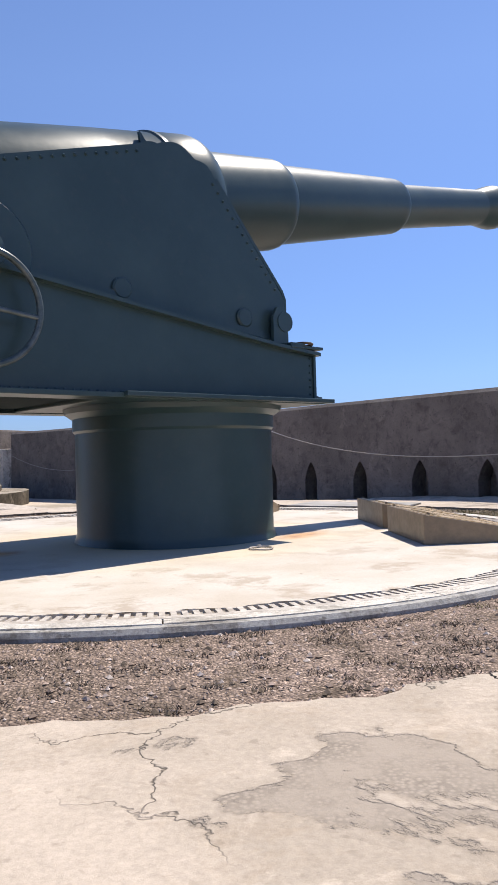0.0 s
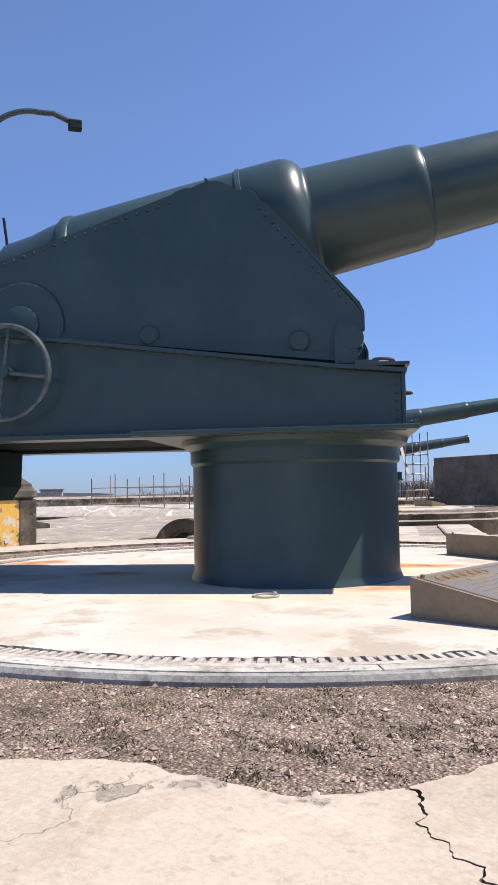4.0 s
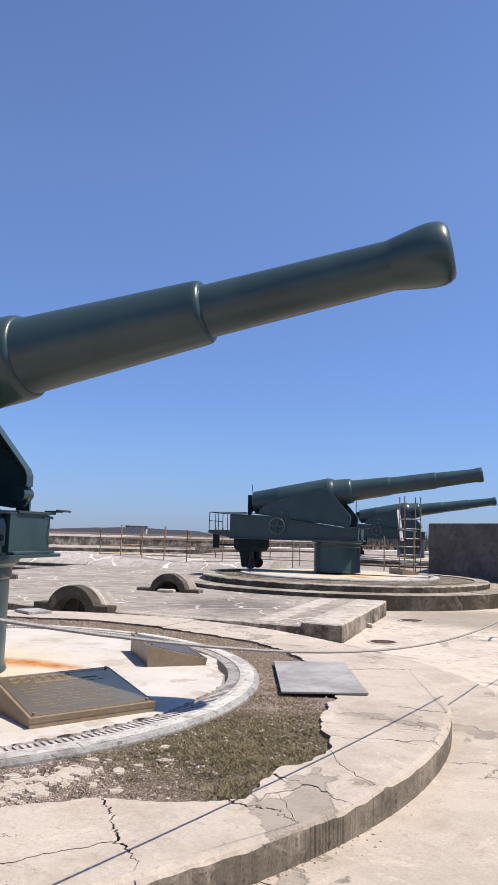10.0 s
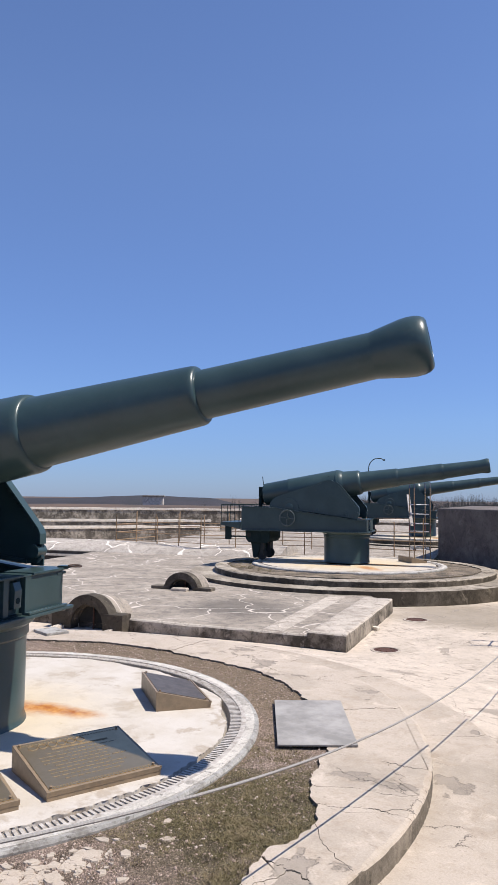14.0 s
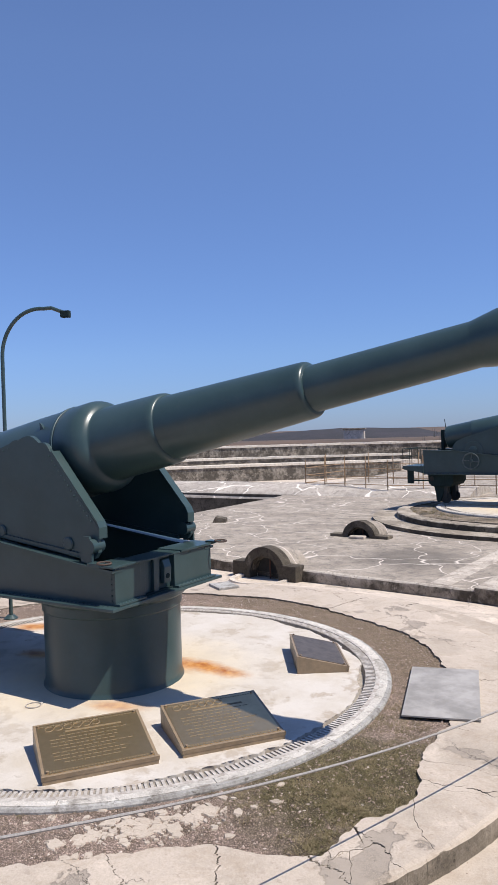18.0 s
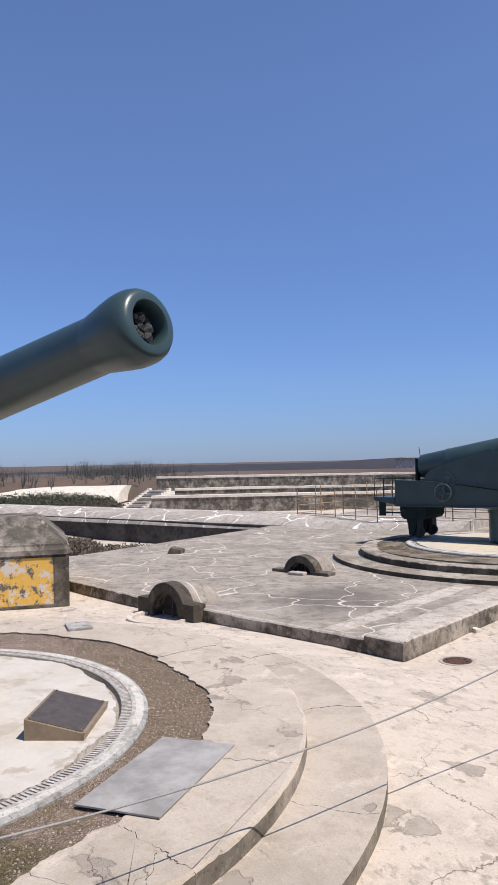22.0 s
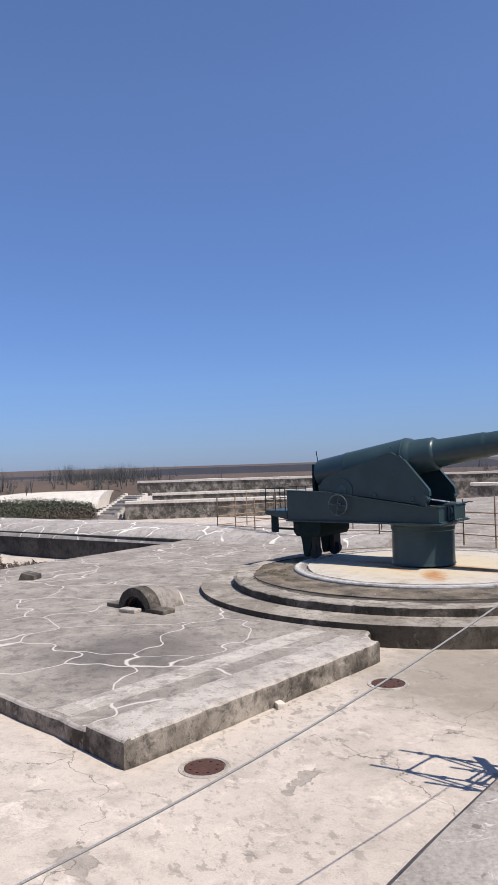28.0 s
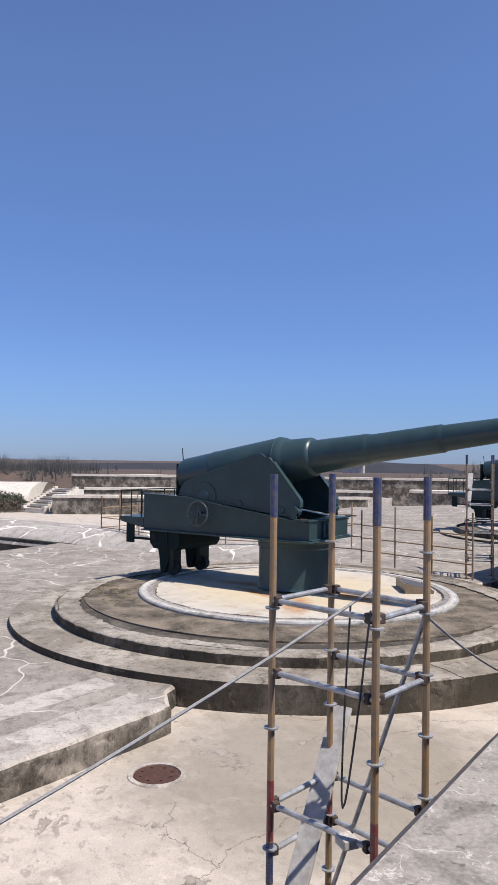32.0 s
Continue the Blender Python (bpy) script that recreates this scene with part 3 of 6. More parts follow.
def arc(c, r, a0, a1, n, wob=0.0, seed=0.0):
    out = []
    for k in range(n + 1):
        a = a0 + (a1 - a0) * k / n
        rr = r + wob * ragged(a, seed)
        out.append((c.x + rr * math.cos(a), c.y + rr * math.sin(a)))
    return out


def bulge(a, amount):
    """The first apron runs out wider on the side where the walk begins."""
    d = (math.degrees(a) + 95 + 180) % 360 - 180
    return amount * smooth01((80 - abs(d)) / 32)


def shatter(shape, size, seed):
    """Break an outline into crooked pieces."""
    rnd = random.Random(seed)
    xs, ys = [p[0] for p in shape], [p[1] for p in shape]
    n = max(2, int((max(xs) - min(xs)) * (max(ys) - min(ys)) / size ** 2))
    seeds = [Vector((rnd.uniform(min(xs), max(xs)), rnd.uniform(min(ys), max(ys)))) for _ in range(n)]
    edge = [Vector(p) for p in shape]
    out = []
    for s in seeds:
        poly = [Vector(p) for p in shape]
        for o in seeds:
            if o is s or len(poly) < 3:
                continue
            mid, d = (s + o) / 2, (o - s).normalized()
            keep = []
            for a, b in zip(poly, poly[1:] + poly[:1]):
                fa, fb = (a - mid).dot(d) + 0.0025, (b - mid).dot(d) + 0.0025
                if fa <= 0:
                    keep.append((a, False))
                if fa * fb < 0:
                    keep.append((a.lerp(b, fa / (fa - fb)), True))
            poly = [v for v, _ in keep]
        area = sum(a.x * b.y - b.x * a.y for a, b in zip(poly, poly[1:] + poly[:1])) / 2 if len(poly) > 2 else 0
        if abs(area) < 0.01:
            continue
        fine = []
        for a, b in zip(poly, poly[1:] + poly[:1]):
            m = max(1, int((b - a).length / 0.045))
            fine += [a.lerp(b, j / m) for j in range(m)]
        ring = []
        for v in fine:
            rim = min((v - a - (b - a) * min(max((v - a).dot(b - a) / max((b - a).length_squared, 1e-9), 0), 1)).length for a, b in zip(edge, edge[1:] + edge[:1]))
            w = min(1.0, rim / 0.12) * (0.13 * noise.noise_vector((v.x * 2, v.y * 2, 2.0)) + 0.05 * noise.noise_vector((v.x * 7, v.y * 7, 5.0)) + 0.018 * noise.noise_vector((v.x * 23, v.y * 23, 8.0)))
            q = v + Vector((w.x, w.y))
            if not ring or (Vector(ring[-1]) - q).length > 0.012:
                ring.append(tuple(q))
        out.append(ring)
    return out


def kerb(shape, z0, z1, c, r, wide):
    """A flat piece whose outer edge is worn round."""
    bm = bmesh.new()
    rings = []
    for drop, inset in ((z1 - z0, 0.0), (0.075, 0.0), (0.04, 0.01), (0.016, 0.03), (0.0, 0.075)):
        ring = []
        for x, y in shape:
            d = Vector((x, y)) - c
            edge = r + bulge(math.atan2(d.y, d.x), wide)
            wear = 1.0 + 0.8 * noise.noise((edge * math.atan2(d.y, d.x) * 1.6, 2.0, 4.0)) + 0.5 * noise.noise((edge * math.atan2(d.y, d.x) * 6, 3.0, 7.0))
            d *= min(1.0, (edge + 0.01 - inset * max(wear, 0.15)) / d.length)
            ring.append(bm.verts.new((c.x + d.x, c.y + d.y, z1 - drop * (max(wear, 0.2) if 0 < drop < 0.1 else 1.0))))
        rings.append(ring)
    n = len(shape)
    for lo, hi in zip(rings, rings[1:]):
        for k in range(n):
            bm.faces.new((lo[k], lo[(k + 1) % n], hi[(k + 1) % n], hi[k]))
    bm.faces.new(rings[0][::-1])
    bm.faces.new(rings[-1])
    return bm


def emplacement(c, zs, zm, zp, r_rim, r_slab, r_step, count, tag, wide=0.0, off=(0.0, 0.0)):
    """Round gun floor: white platform, rim, gravel bed, broken apron and lower step."""
    disc = solid("gun_platform", prism(arc(Vector((0, 0)), r_rim - 0.52, 0, 2 * math.pi * 719 / 720, 719, 0.13, tag + 3.3), -0.5, 0, bevel=0.012), M_PLAT if tag == 1 else M_PLAT_RUSTY)
    disc.location = (c.x, c.y, zp)
    tagged(disc, "whitewashed round cement gun platform with orange rust stains", "platform", kind="structure")
    groove = solid("platform_groove", lathe([(r_rim - 0.75, -0.1), (r_rim - 0.47, -0.1), (r_rim - 0.44, -0.014), (r_rim - 0.2, -0.014), (r_rim - 0.2, -0.5), (r_rim - 0.75, -0.5), (r_rim - 0.75, -0.1)], 128), M_SLOT)
    groove.location = (c.x, c.y, zp)
    tagged(groove, "dirt-filled groove round the gun platform", "groove", kind="structure")
    rack = thing("toothed_rail", "worn iron toothed ring rail set in the platform edge", "rail", Matrix.Translation((c.x, c.y, zp)))
    bm = bmesh.new()
    n = 400
    for k in range(n):
        a = 2 * math.pi * k / n
        box(r_rim - 0.44, -0.019, -0.045, r_rim - 0.24, 0.019, 0.003, 0, bm, Matrix.Rotation(a, 4, "Z"))
    tagged(part("teeth", bm, M_RACK, rack), kind="stuff")
    part("rail_flange", lathe([(r_rim - 0.27, -0.04), (r_rim - 0.27, 0.012), (r_rim - 0.2, 0.012), (r_rim - 0.2, -0.04), (r_rim - 0.27, -0.04)], 128), M_RACK, rack)
    rim = thing("platform_rim", "white-painted iron rim ring round the gun platform", "rim", Matrix.Translation((c.x, c.y, zp)))
    for k in range(16):
        a0, a1 = 2 * math.pi * k / 16 + 0.0008, 2 * math.pi * (k + 1) / 16 - 0.0008
        lo = arc(Vector((0, 0)), r_rim - 0.2, a0, a1, 9)
        hi = arc(Vector((0, 0)), r_rim - 0.07, a1, a0, 9)
        part("rim_segment", prism(lo + hi, -0.12, 0.012, bevel=0.01), M_RIM, rim)
    part("rim_lip", lathe([(r_rim - 0.075, -0.12), (r_rim - 0.075, 0.005), (r_rim - 0.02, 0.0), (r_rim, -0.03), (r_rim, -0.12), (r_rim - 0.075, -0.12)], 144), M_LIP, rim, "weathered grey outer lip")
    bed = solid("gravel_bed", lathe([(r_rim - 0.01, -0.035), (r_slab - 0.3, -0.04), (r_slab - 0.3, -0.5), (r_rim - 0.01, -0.5), (r_rim - 0.01, -0.035)], 128), M_GRAVEL if tag == 1 else M_SOIL)
    bed.location = (c.x, c.y, zs)
    tagged(bed, "brown gravel bed round the gun platform" if tag == 1 else "dark gritty soil round the gun platform", "gravel", kind="structure")
    c = c + Vector(off)
    apron = thing("cracked_apron", "pale cracked concrete apron broken into uneven pieces", "apron", kind="structure")
    rnd = random.Random(tag)
    cuts = [2 * math.pi * (k + rnd.uniform(-0.3, 0.3)) / count for k in range(count)]
    open_cracks = {}
    if wide:
        # the cracks beside the path: angle, lean outward
        open_cracks = {radians(a % 360): radians(lean) for a, lean in ((-75.6, -2), (-68, 1), (-45, 0.5), (-39.5, 1.5), (-31.4, 0.3), (-26.8, -5), (-12.6, 2), (-5.4, -3), (3.4, 1), (8.5, -1), (22, 2), (35, -2))}
        cuts = [a for a in cuts if 40 < math.degrees(a) % 360 < 272] + list(open_cracks)
        count = len(cuts)
    cuts = sorted(cuts)
    inner = r_rim + 1.27

    def outer(a0, a1, n, r):
        return [(c.x + (r + bulge(a0 + (a1 - a0) * k / n, wide)) * math.cos(a0 + (a1 - a0) * k / n) + 0.012 * noise.noise((k + a0 * 9, tag, 1)), c.y + (r + bulge(a0 + (a1 - a0) * k / n, wide)) * math.sin(a0 + (a1 - a0) * k / n)) for k in range(n + 1)]

    def bed_edge(a):
        """The gravel reaches out further in a few hollows, widest where the grass grows."""
        d = (math.degrees(a) + 180) % 360 - 180
        return inner + (sum(h * math.exp(-((d - m_) / w) ** 2) for m_, w, h in ((-67.8, 1.3, 0.24), (-48, 4.5, 0.3), (-39, 1.5, 0.1), (4, 6, 0.7), (16, 6, 0.5), (100, 12, -0.25))) if wide else 0.0)

    def bed_line(a):
        return bed_edge(a) + 0.15 * ragged(a, tag + 0.5)

    def jag(a, side_):
        pts = []
        lean = open_cracks.get(a, noise.noise((a * 7, 1.0, tag)) * 0.1)
        span = 0.0008 if a in open_cracks else 0.00025
        for k in range(121):
            f = k / 120
            wob = (0.013 if open_cracks else 0.035) * noise.noise((a * 5 + f * 3, f * 3, tag)) + 0.007 * noise.noise((a * 5 + f * 11, f * 11, tag + 2)) + 0.004 * noise.noise((a * 5 + f * 37, f * 37, tag + 4)) + 0.0025 * noise.noise((a * 5 + f * 110, f * 110, tag + 5))
            gap = side_ * (span + 2 * span * max(-0.3, noise.noise((a * 3, f * 4, 3.0))))
            b = a + lean * (f - 0.5) + wob + gap
            if k == 0:
                r0 = bed_line(b)
            pts.append((b, r0 + (r_slab + bulge(b, wide) - r0) * f))
        return pts

    def xy(a, r):
        return (c.x + r * math.cos(a), c.y + r * math.sin(a))

    for k in range(count):
        p, q = jag(cuts[k], 1), jag(cuts[(k + 1) % count], -1)
        if k == count - 1:
            q = [(a + 2 * math.pi, r) for a, r in q]
        out_arc = outer(p[-1][0], q[-1][0], 30, r_slab)[1:-1]
        in_arc = [xy(a, bed_line(a)) for a in [q[0][0] + (p[0][0] - q[0][0]) * e / 44 for e in range(1, 44)]]
        mid_a = math.degrees((p[60][0] + q[60][0]) / 2 + math.pi) % 360 - 180
        split = wide and -88 < mid_a < -68
        if rnd.random() < (0.2 if wide else 0.6) or split:
            j = rnd.choice((32, 38)) if split else rnd.choice((48, 60, 72))
            slit = 0.007 if split else 0.003
            n = 110
            seam = []
            for e in range(1, n):
                f = e / n
                a = p[j][0] + (q[j][0] - p[j][0]) * f
                ease = min(1.0, 12 * f, 12 * (1 - f))
                seam.append((a, p[j][1] + (q[j][1] - p[j][1]) * f + ease * (0.22 * noise.noise((a * 6, tag, 7)) + 0.1 * noise.noise((a * 19, tag, 8)) + 0.035 * noise.noise((a * 70, tag, 9)) + 0.012 * noise.noise((a * 210, tag, 10)))))
            lo = [xy(*v) for v in p[: j + 1]] + [xy(a, r - slit) for a, r in seam] + [xy(*v) for v in q[: j + 1][::-1]] + in_arc
            hi = [xy(*v) for v in p[j:]] + out_arc + [xy(*v) for v in q[j:][::-1]] + [xy(a, r + slit) for a, r in seam[::-1]]
            shapes = [lo, hi]
        else:
            shapes = [[xy(*v) for v in p] + out_arc + [xy(*v) for v in q[::-1]] + in_arc]
        if wide:
            if 6 < mid_a < 38:
                shapes = [s for shape in shapes for s in shatter(shape, 0.95, tag * 31 + k)]
        for shape in shapes:
            # kerb faces get darker concrete: grime, with shade coloured in on later guns
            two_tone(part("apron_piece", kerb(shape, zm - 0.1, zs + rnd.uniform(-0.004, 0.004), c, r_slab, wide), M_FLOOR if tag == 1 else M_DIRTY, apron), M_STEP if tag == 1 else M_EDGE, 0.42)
    core = solid("apron_core", lathe([(r_rim - 0.3, -0.11), (r_slab - 0.06, -0.045), (r_slab - 0.06, -1.2), (r_rim - 0.3, -1.2), (r_rim - 0.3, -0.11)], 128), M_EDGE)
    core.location = (c.x, c.y, zs)
    tagged(core, "dark rubble showing in the joints of the apron", "rubble", kind="structure")
    step = thing("round_step", "grimy curved concrete step below the apron, its sides darkened as in shade", "step", kind="structure")
    m = count // 2
    for k in range(m):
        a0, a1 = 2 * math.pi * k / m + 0.0004, 2 * math.pi * (k + 1) / m - 0.0004
        ends = []
        for a, gap in ((a0, 1), (a1, -1)):
            if k == m - 1 and gap < 0:
                a -= 2 * math.pi
            line = []
            for j in range(1, 24):
                f = j / 24
                bend = 0.03 * noise.noise((a * 4, f * 2.5, tag + 6)) + 0.012 * noise.noise((a * 4, f * 9, tag + 7)) + 0.004 * noise.noise((a * 4, f * 30, tag + 9))
                line.append(xy(a + bend * min(1, 8 * f, 8 * (1 - f)) + gap * 0.0005, r_slab - 0.15 + (r_step + bulge(a, wide) - r_slab + 0.15) * f))
            ends.append(line)
        lo = ends[0][::-1] + arc(c, r_slab - 0.15, a0, a1, 10) + ends[1]
        hi = outer(a1, a0, 24, r_step)
        # step sides darkened the same way, stains and painted shade together
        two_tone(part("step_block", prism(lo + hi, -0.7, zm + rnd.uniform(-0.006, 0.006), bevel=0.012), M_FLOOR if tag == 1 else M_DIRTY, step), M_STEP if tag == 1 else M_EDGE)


emplacement(C1, 0.86, 0.6, 0.88, 4.91, 7.62, 8.78, 26, 1, 0.55, (-0.25, -0.1))
emplacement(C2, 0.86, 0.6, 0.9, 5.05, 7.0, 8.2, 24, 2, 0.0, (0.9, -0.7))
emplacement(C3, 0.9, 0.55, 0.95, 4.9, 6.2, 7.2, 18, 3)

def normals(line):
    out = []
    for k in range(len(line)):
        a, b = Vector(line[max(k - 1, 0)]), Vector(line[min(k + 1, len(line) - 1)])
        d = (b - a).normalized()
        out.append(Vector((d.y, -d.x)))
    return out


# ---- raised grey slab between the guns ----
SLAB_Z = 0.43


def worn_block(outline, z0, z1, soft):
    """A flat block whose top edges have worn round."""
    loop = outline[-1:] + outline + outline[:1]
    ns = normals(loop)[1:-1]
    turn_ = sum(p[0] * q[1] - q[0] * p[1] for p, q in zip(outline, outline[1:] + outline[:1]))
    inward = -1 if turn_ > 0 else 1
    bm = bmesh.new()
    rings = []
    for drop, inset in ((None, 0.0), (1.3, 0.0), (0.65, 0.15), (0.28, 0.45), (0.07, 0.9), (0.0, 1.4)):
        ring = []
        for (x, y), n in zip(outline, ns):
            wear = soft * max(0.4, 1.0 + 0.5 * noise.noise((x * 0.9, y * 0.9, 4.0)) + 0.5 * noise.noise((x * 3.5, y * 3.5, 7.0)))
            q = Vector((x, y)) + inward * n * inset * wear
            ring.append(bm.verts.new((q.x, q.y, z0 if drop is None else z1 - drop * wear)))
        rings.append(ring)
    for lo, hi in zip(rings, rings[1:]):
        for k in range(len(lo)):
            bm.faces.new((lo[k], lo[(k + 1) % len(lo)], hi[(k + 1) % len(lo)], hi[k]))
    bm.faces.new(rings[-1])
    bm.faces.new(rings[0][::-1])
    return bm


def big_slab():
    front = [(-3.05, 20.68), (-7.7, 18.4), (-10.7, 17.0), (-13.2, 15.9), (-18.5, 13.9), (-24.0, 12.0)]
    outline = front + [(-24.6, 15.6), (-33.3, 28.3), (-40.0, 36.0), (-58.0, 62.0), (-60.0, 92.0), (-40.0, 92.0), (-28.5, 72.0), (-22.0, 52.0), (-17.0, 44.0), (-12.0, 31.0), (-8.1, 28.0), (-7.05, 27.74)]
    worn = []
    for (ax_, ay_), (bx_, by_) in zip(outline, outline[1:] + outline[:1]):
        n = max(1, int(math.hypot(bx_ - ax_, by_ - ay_) / 0.16)) if ay_ < 33 and ax_ > -25 else 1
        for k in range(n):
            x, y = ax_ + (bx_ - ax_) * k / n, ay_ + (by_ - ay_) * k / n
            worn.append((x + 0.035 * noise.noise((x * 1.7, y * 1.7, 3)), y + 0.035 * noise.noise((x * 1.7, y * 1.7, 8))))
    bm = worn_block(worn, -1.57, SLAB_Z, 0.1)
    ob = solid("raised_slab", bm, M_SLAB)
    ob.data.materials.append(M_SIDE)
    ob.data.materials.append(M_BAND)
    for f in ob.data.polygons:
        if abs(f.normal.z) < 0.4:
            f.material_index = 1
        elif abs(f.normal.z) < 0.93:
            f.material_index = 2
    tagged(ob, "grey concrete roof slab with white sealed cracks", "slab", kind="structure")
    edge, inner = [], []
    for k in range(46):
        f = k / 45
        x, y = -3.02 - 4.02 * f, 20.66 + 7.09 * f
        edge.append((x + 0.03 * noise.noise((x * 2.2, y * 2.2, 3)), y + 0.02 * noise.noise((x * 2.2, y * 2.2, 8))))
        inner.append((-4.08 - 4.0 * f + 0.02 * noise.noise((x * 1.5, y, 5)), 20.18 + 7.06 * f))
    band = solid("slab_edge_band", worn_block(edge + inner[::-1], -0.4, SLAB_Z + 0.09, 0.075), M_BAND)
    two_tone(band, M_SIDE, 0.5)
    tagged(band, "bleached raised cement band along the slab edge, mouldy outside", "band", kind="structure")
    strip = solid("slab_joint_band", prism([(-4.85, 20.0), (-5.45, 19.72), (-9.5, 26.85), (-8.9, 27.15)], SLAB_Z - 0.05, SLAB_Z + 0.005), M_BAND)
    tagged(strip, "lighter cement strip across the grey slab", "band", kind="structure")


big_slab()

# ---- rampart on which the walk ends ----


def spline(line, n):
    """More points on a smooth line through the given ones."""
    out = []
    P = [Vector(p) for p in line]
    for k in range(len(P) - 1):
        a, b, c, d = P[max(k - 1, 0)], P[k], P[k + 1], P[min(k + 2, len(P) - 1)]
        for j in range(n):
            t = j / n
            out.append(0.5 * ((2 * b) + (c - a) * t + (2 * a - 5 * b + 4 * c - d) * t * t + (3 * b - a - 3 * c + d) * t ** 3))
    return [tuple(p) for p in out] + [tuple(P[-1])]


EDGE = spline(RAMPART, 5)


def rampart():
    ns = normals(EDGE)
    bm = bmesh.new()
    rows = []
    for (x, y), n in zip(EDGE, ns):
        w = 0.03 * noise.noise((x * 0.6, y * 0.6, 5))
        prof = [(-0.1, -0.6), (-0.04, 1.6), (0.0, RAMP_Z - 0.1), (0.1, RAMP_Z), (2.2, RAMP_Z + 0.03), (4.6, RAMP_Z + 0.15), (9.0, RAMP_Z + 0.2), (9.4, -2.0)]
        rows.append([bm.verts.new((x + (o + w) * n.x, y + (o + w) * n.y, z)) for o, z in prof])
    for p, q in zip(rows, rows[1:]):
        for k in range(len(p) - 1):
            bm.faces.new((p[k], p[k + 1], q[k + 1], q[k]))
    bm.faces.new(rows[0])
    bm.faces.new(rows[-1][::-1])
    ob = solid("rampart_wall", bm, M_WALL)
    ob.data.materials.append(M_WALK)
    for f in ob.data.polygons:
        if f.normal.z > 0.8:
            f.material_index = 1
    tagged(ob, "tall dark rendered rampart wall with a broad grey walkway on top", "wall", kind="structure")
    return ob


wall = rampart()


def edge_at(s):
    """Place and inward normal at s metres along the rampart edge."""
    left = s
    for k in range(len(EDGE) - 1):
        a, b = Vector(EDGE[k]), Vector(EDGE[k + 1])
        l = (b - a).length
        if left <= l:
            d = (b - a).normalized()
            return a + d * left, Vector((d.y, -d.x)), d
        left -= l
    return a, n, d


def niche(s):
    p, n, d = edge_at(s)
    z0 = -0.12
    m = Matrix(((d.x, n.x, 0, p.x), (d.y, n.y, 0, p.y), (0, 0, 1, z0), (0, 0, 0, 1)))
    out = [(-0.28, -0.2), (0.28, -0.2), (0.28, 1.15), (0.2, 1.42), (0.09, 1.62), (0.0, 1.72), (-0.09, 1.62), (-0.2, 1.42), (-0.28, 1.15)]
    return m, out


CUTS = []
for s_ in (14.6, 16.75, 18.9, 21.0, 23.15, 25.4, 27.55, 29.55, 31.6, 33.4, 35.1, 36.85, 38.35, 39.75, 40.85, 42.05):
    CUTS.append(niche(s_))
bmc = bmesh.new()
turn = Matrix(((1, 0, 0, 0), (0, 0, 1, 0), (0, 1, 0, 0), (0, 0, 0, 1)))
for m_, out_ in CUTS:
    prism(out_, -0.4, 0.55, bmc, m_ @ turn)
bmesh.ops.recalc_face_normals(bmc, faces=bmc.faces)
cut_me = bpy.data.meshes.new("niche_cut")
bmc.to_mesh(cut_me)
bmc.free()
cutter = new("niche_cut", cut_me)
mod = wall.modifiers.new("niches", "BOOLEAN")
mod.operation, mod.solver, mod.object = "DIFFERENCE", "EXACT", cutter
bpy.context.view_layer.update()
done = bpy.data.meshes.new_from_object(wall.evaluated_get(bpy.context.evaluated_depsgraph_get()))
wall.modifiers.clear()
wall.data = done
bpy.data.objects.remove(cutter)
for m_, out_ in CUTS:
    ring = [(x * 1.34, z * 1.075 + (0.02 if z > 0 else 0)) for x, z in out_]
    bm = bmesh.new()
    a = [bm.verts.new(m_ @ Vector((x, -0.025 + 0.02 * (z < 0), z))) for x, z in out_]
    b = [bm.verts.new(m_ @ Vector((x, -0.02, z))) for x, z in ring]
    c = [bm.verts.new(m_ @ Vector((x, 0.05, z))) for x, z in out_]
    e = [bm.verts.new(m_ @ Vector((x, 0.05, z))) for x, z in ring]
    for k in range(1, len(out_)):
        j = (k + 1) % len(out_)
        bm.faces.new((a[k], a[j], b[j], b[k]))
        bm.faces.new((c[k], c[j], a[j], a[k]))
        bm.faces.new((b[k], b[j], e[j], e[k]))
    tagged(solid("niche_surround", bm, M_WALL), "worn raised surround of a pointed shell niche", "surround", group="niche surrounds")


def stairs_up():
    """The steep flight by which the walk climbs the rampart."""
    flight = thing("stone_stairs", "steep plain concrete stairs up to the rampart", "stairs", kind="structure")
    run = [(9.35, 0.45), (9.66, 0.62), (9.98, 0.95), (10.24, 1.25), (10.43, 1.45), (10.56, 1.88), (10.72, 2.25), (10.95, 2.6), (11.2, 2.87), (11.7, 3.45)]
    for k in range(15):
        top = 0.6 + 0.19 * k
        x = float(np.interp(top, [h for _, h in run], [v for v, _ in run]))
        part("stair_step", box(x, 4.0, 0.2, 11.9, 6.2, top, 0.012), M_STEP, flight)

stairs_up()
# the next length of rampart past the second gun
blk = thing("rampart_block", "dark rendered end block of the next rampart", "wall", kind="structure")
part("block_body", prism([(-9.6, 42.4), (-17.2, 45.0), (-20.5, 52.0), (-26.0, 62.0), (-18.0, 66.0), (-6.0, 50.0)], -0.4, 3.75, bevel=0.1), M_WALL, blk)
# lit wall end: paler concrete than the block carries the sunlight
part("buttress", prism([(-8.5, 40.3), (-9.6, 42.3), (-7.2, 43.4), (-6.0, 41.2)], -0.4, 2.6, bevel=0.08), M_PALE, blk, "broken buttress with sunlight put into its pale colour")

# ==== guns ====
SHIFT = 0.13


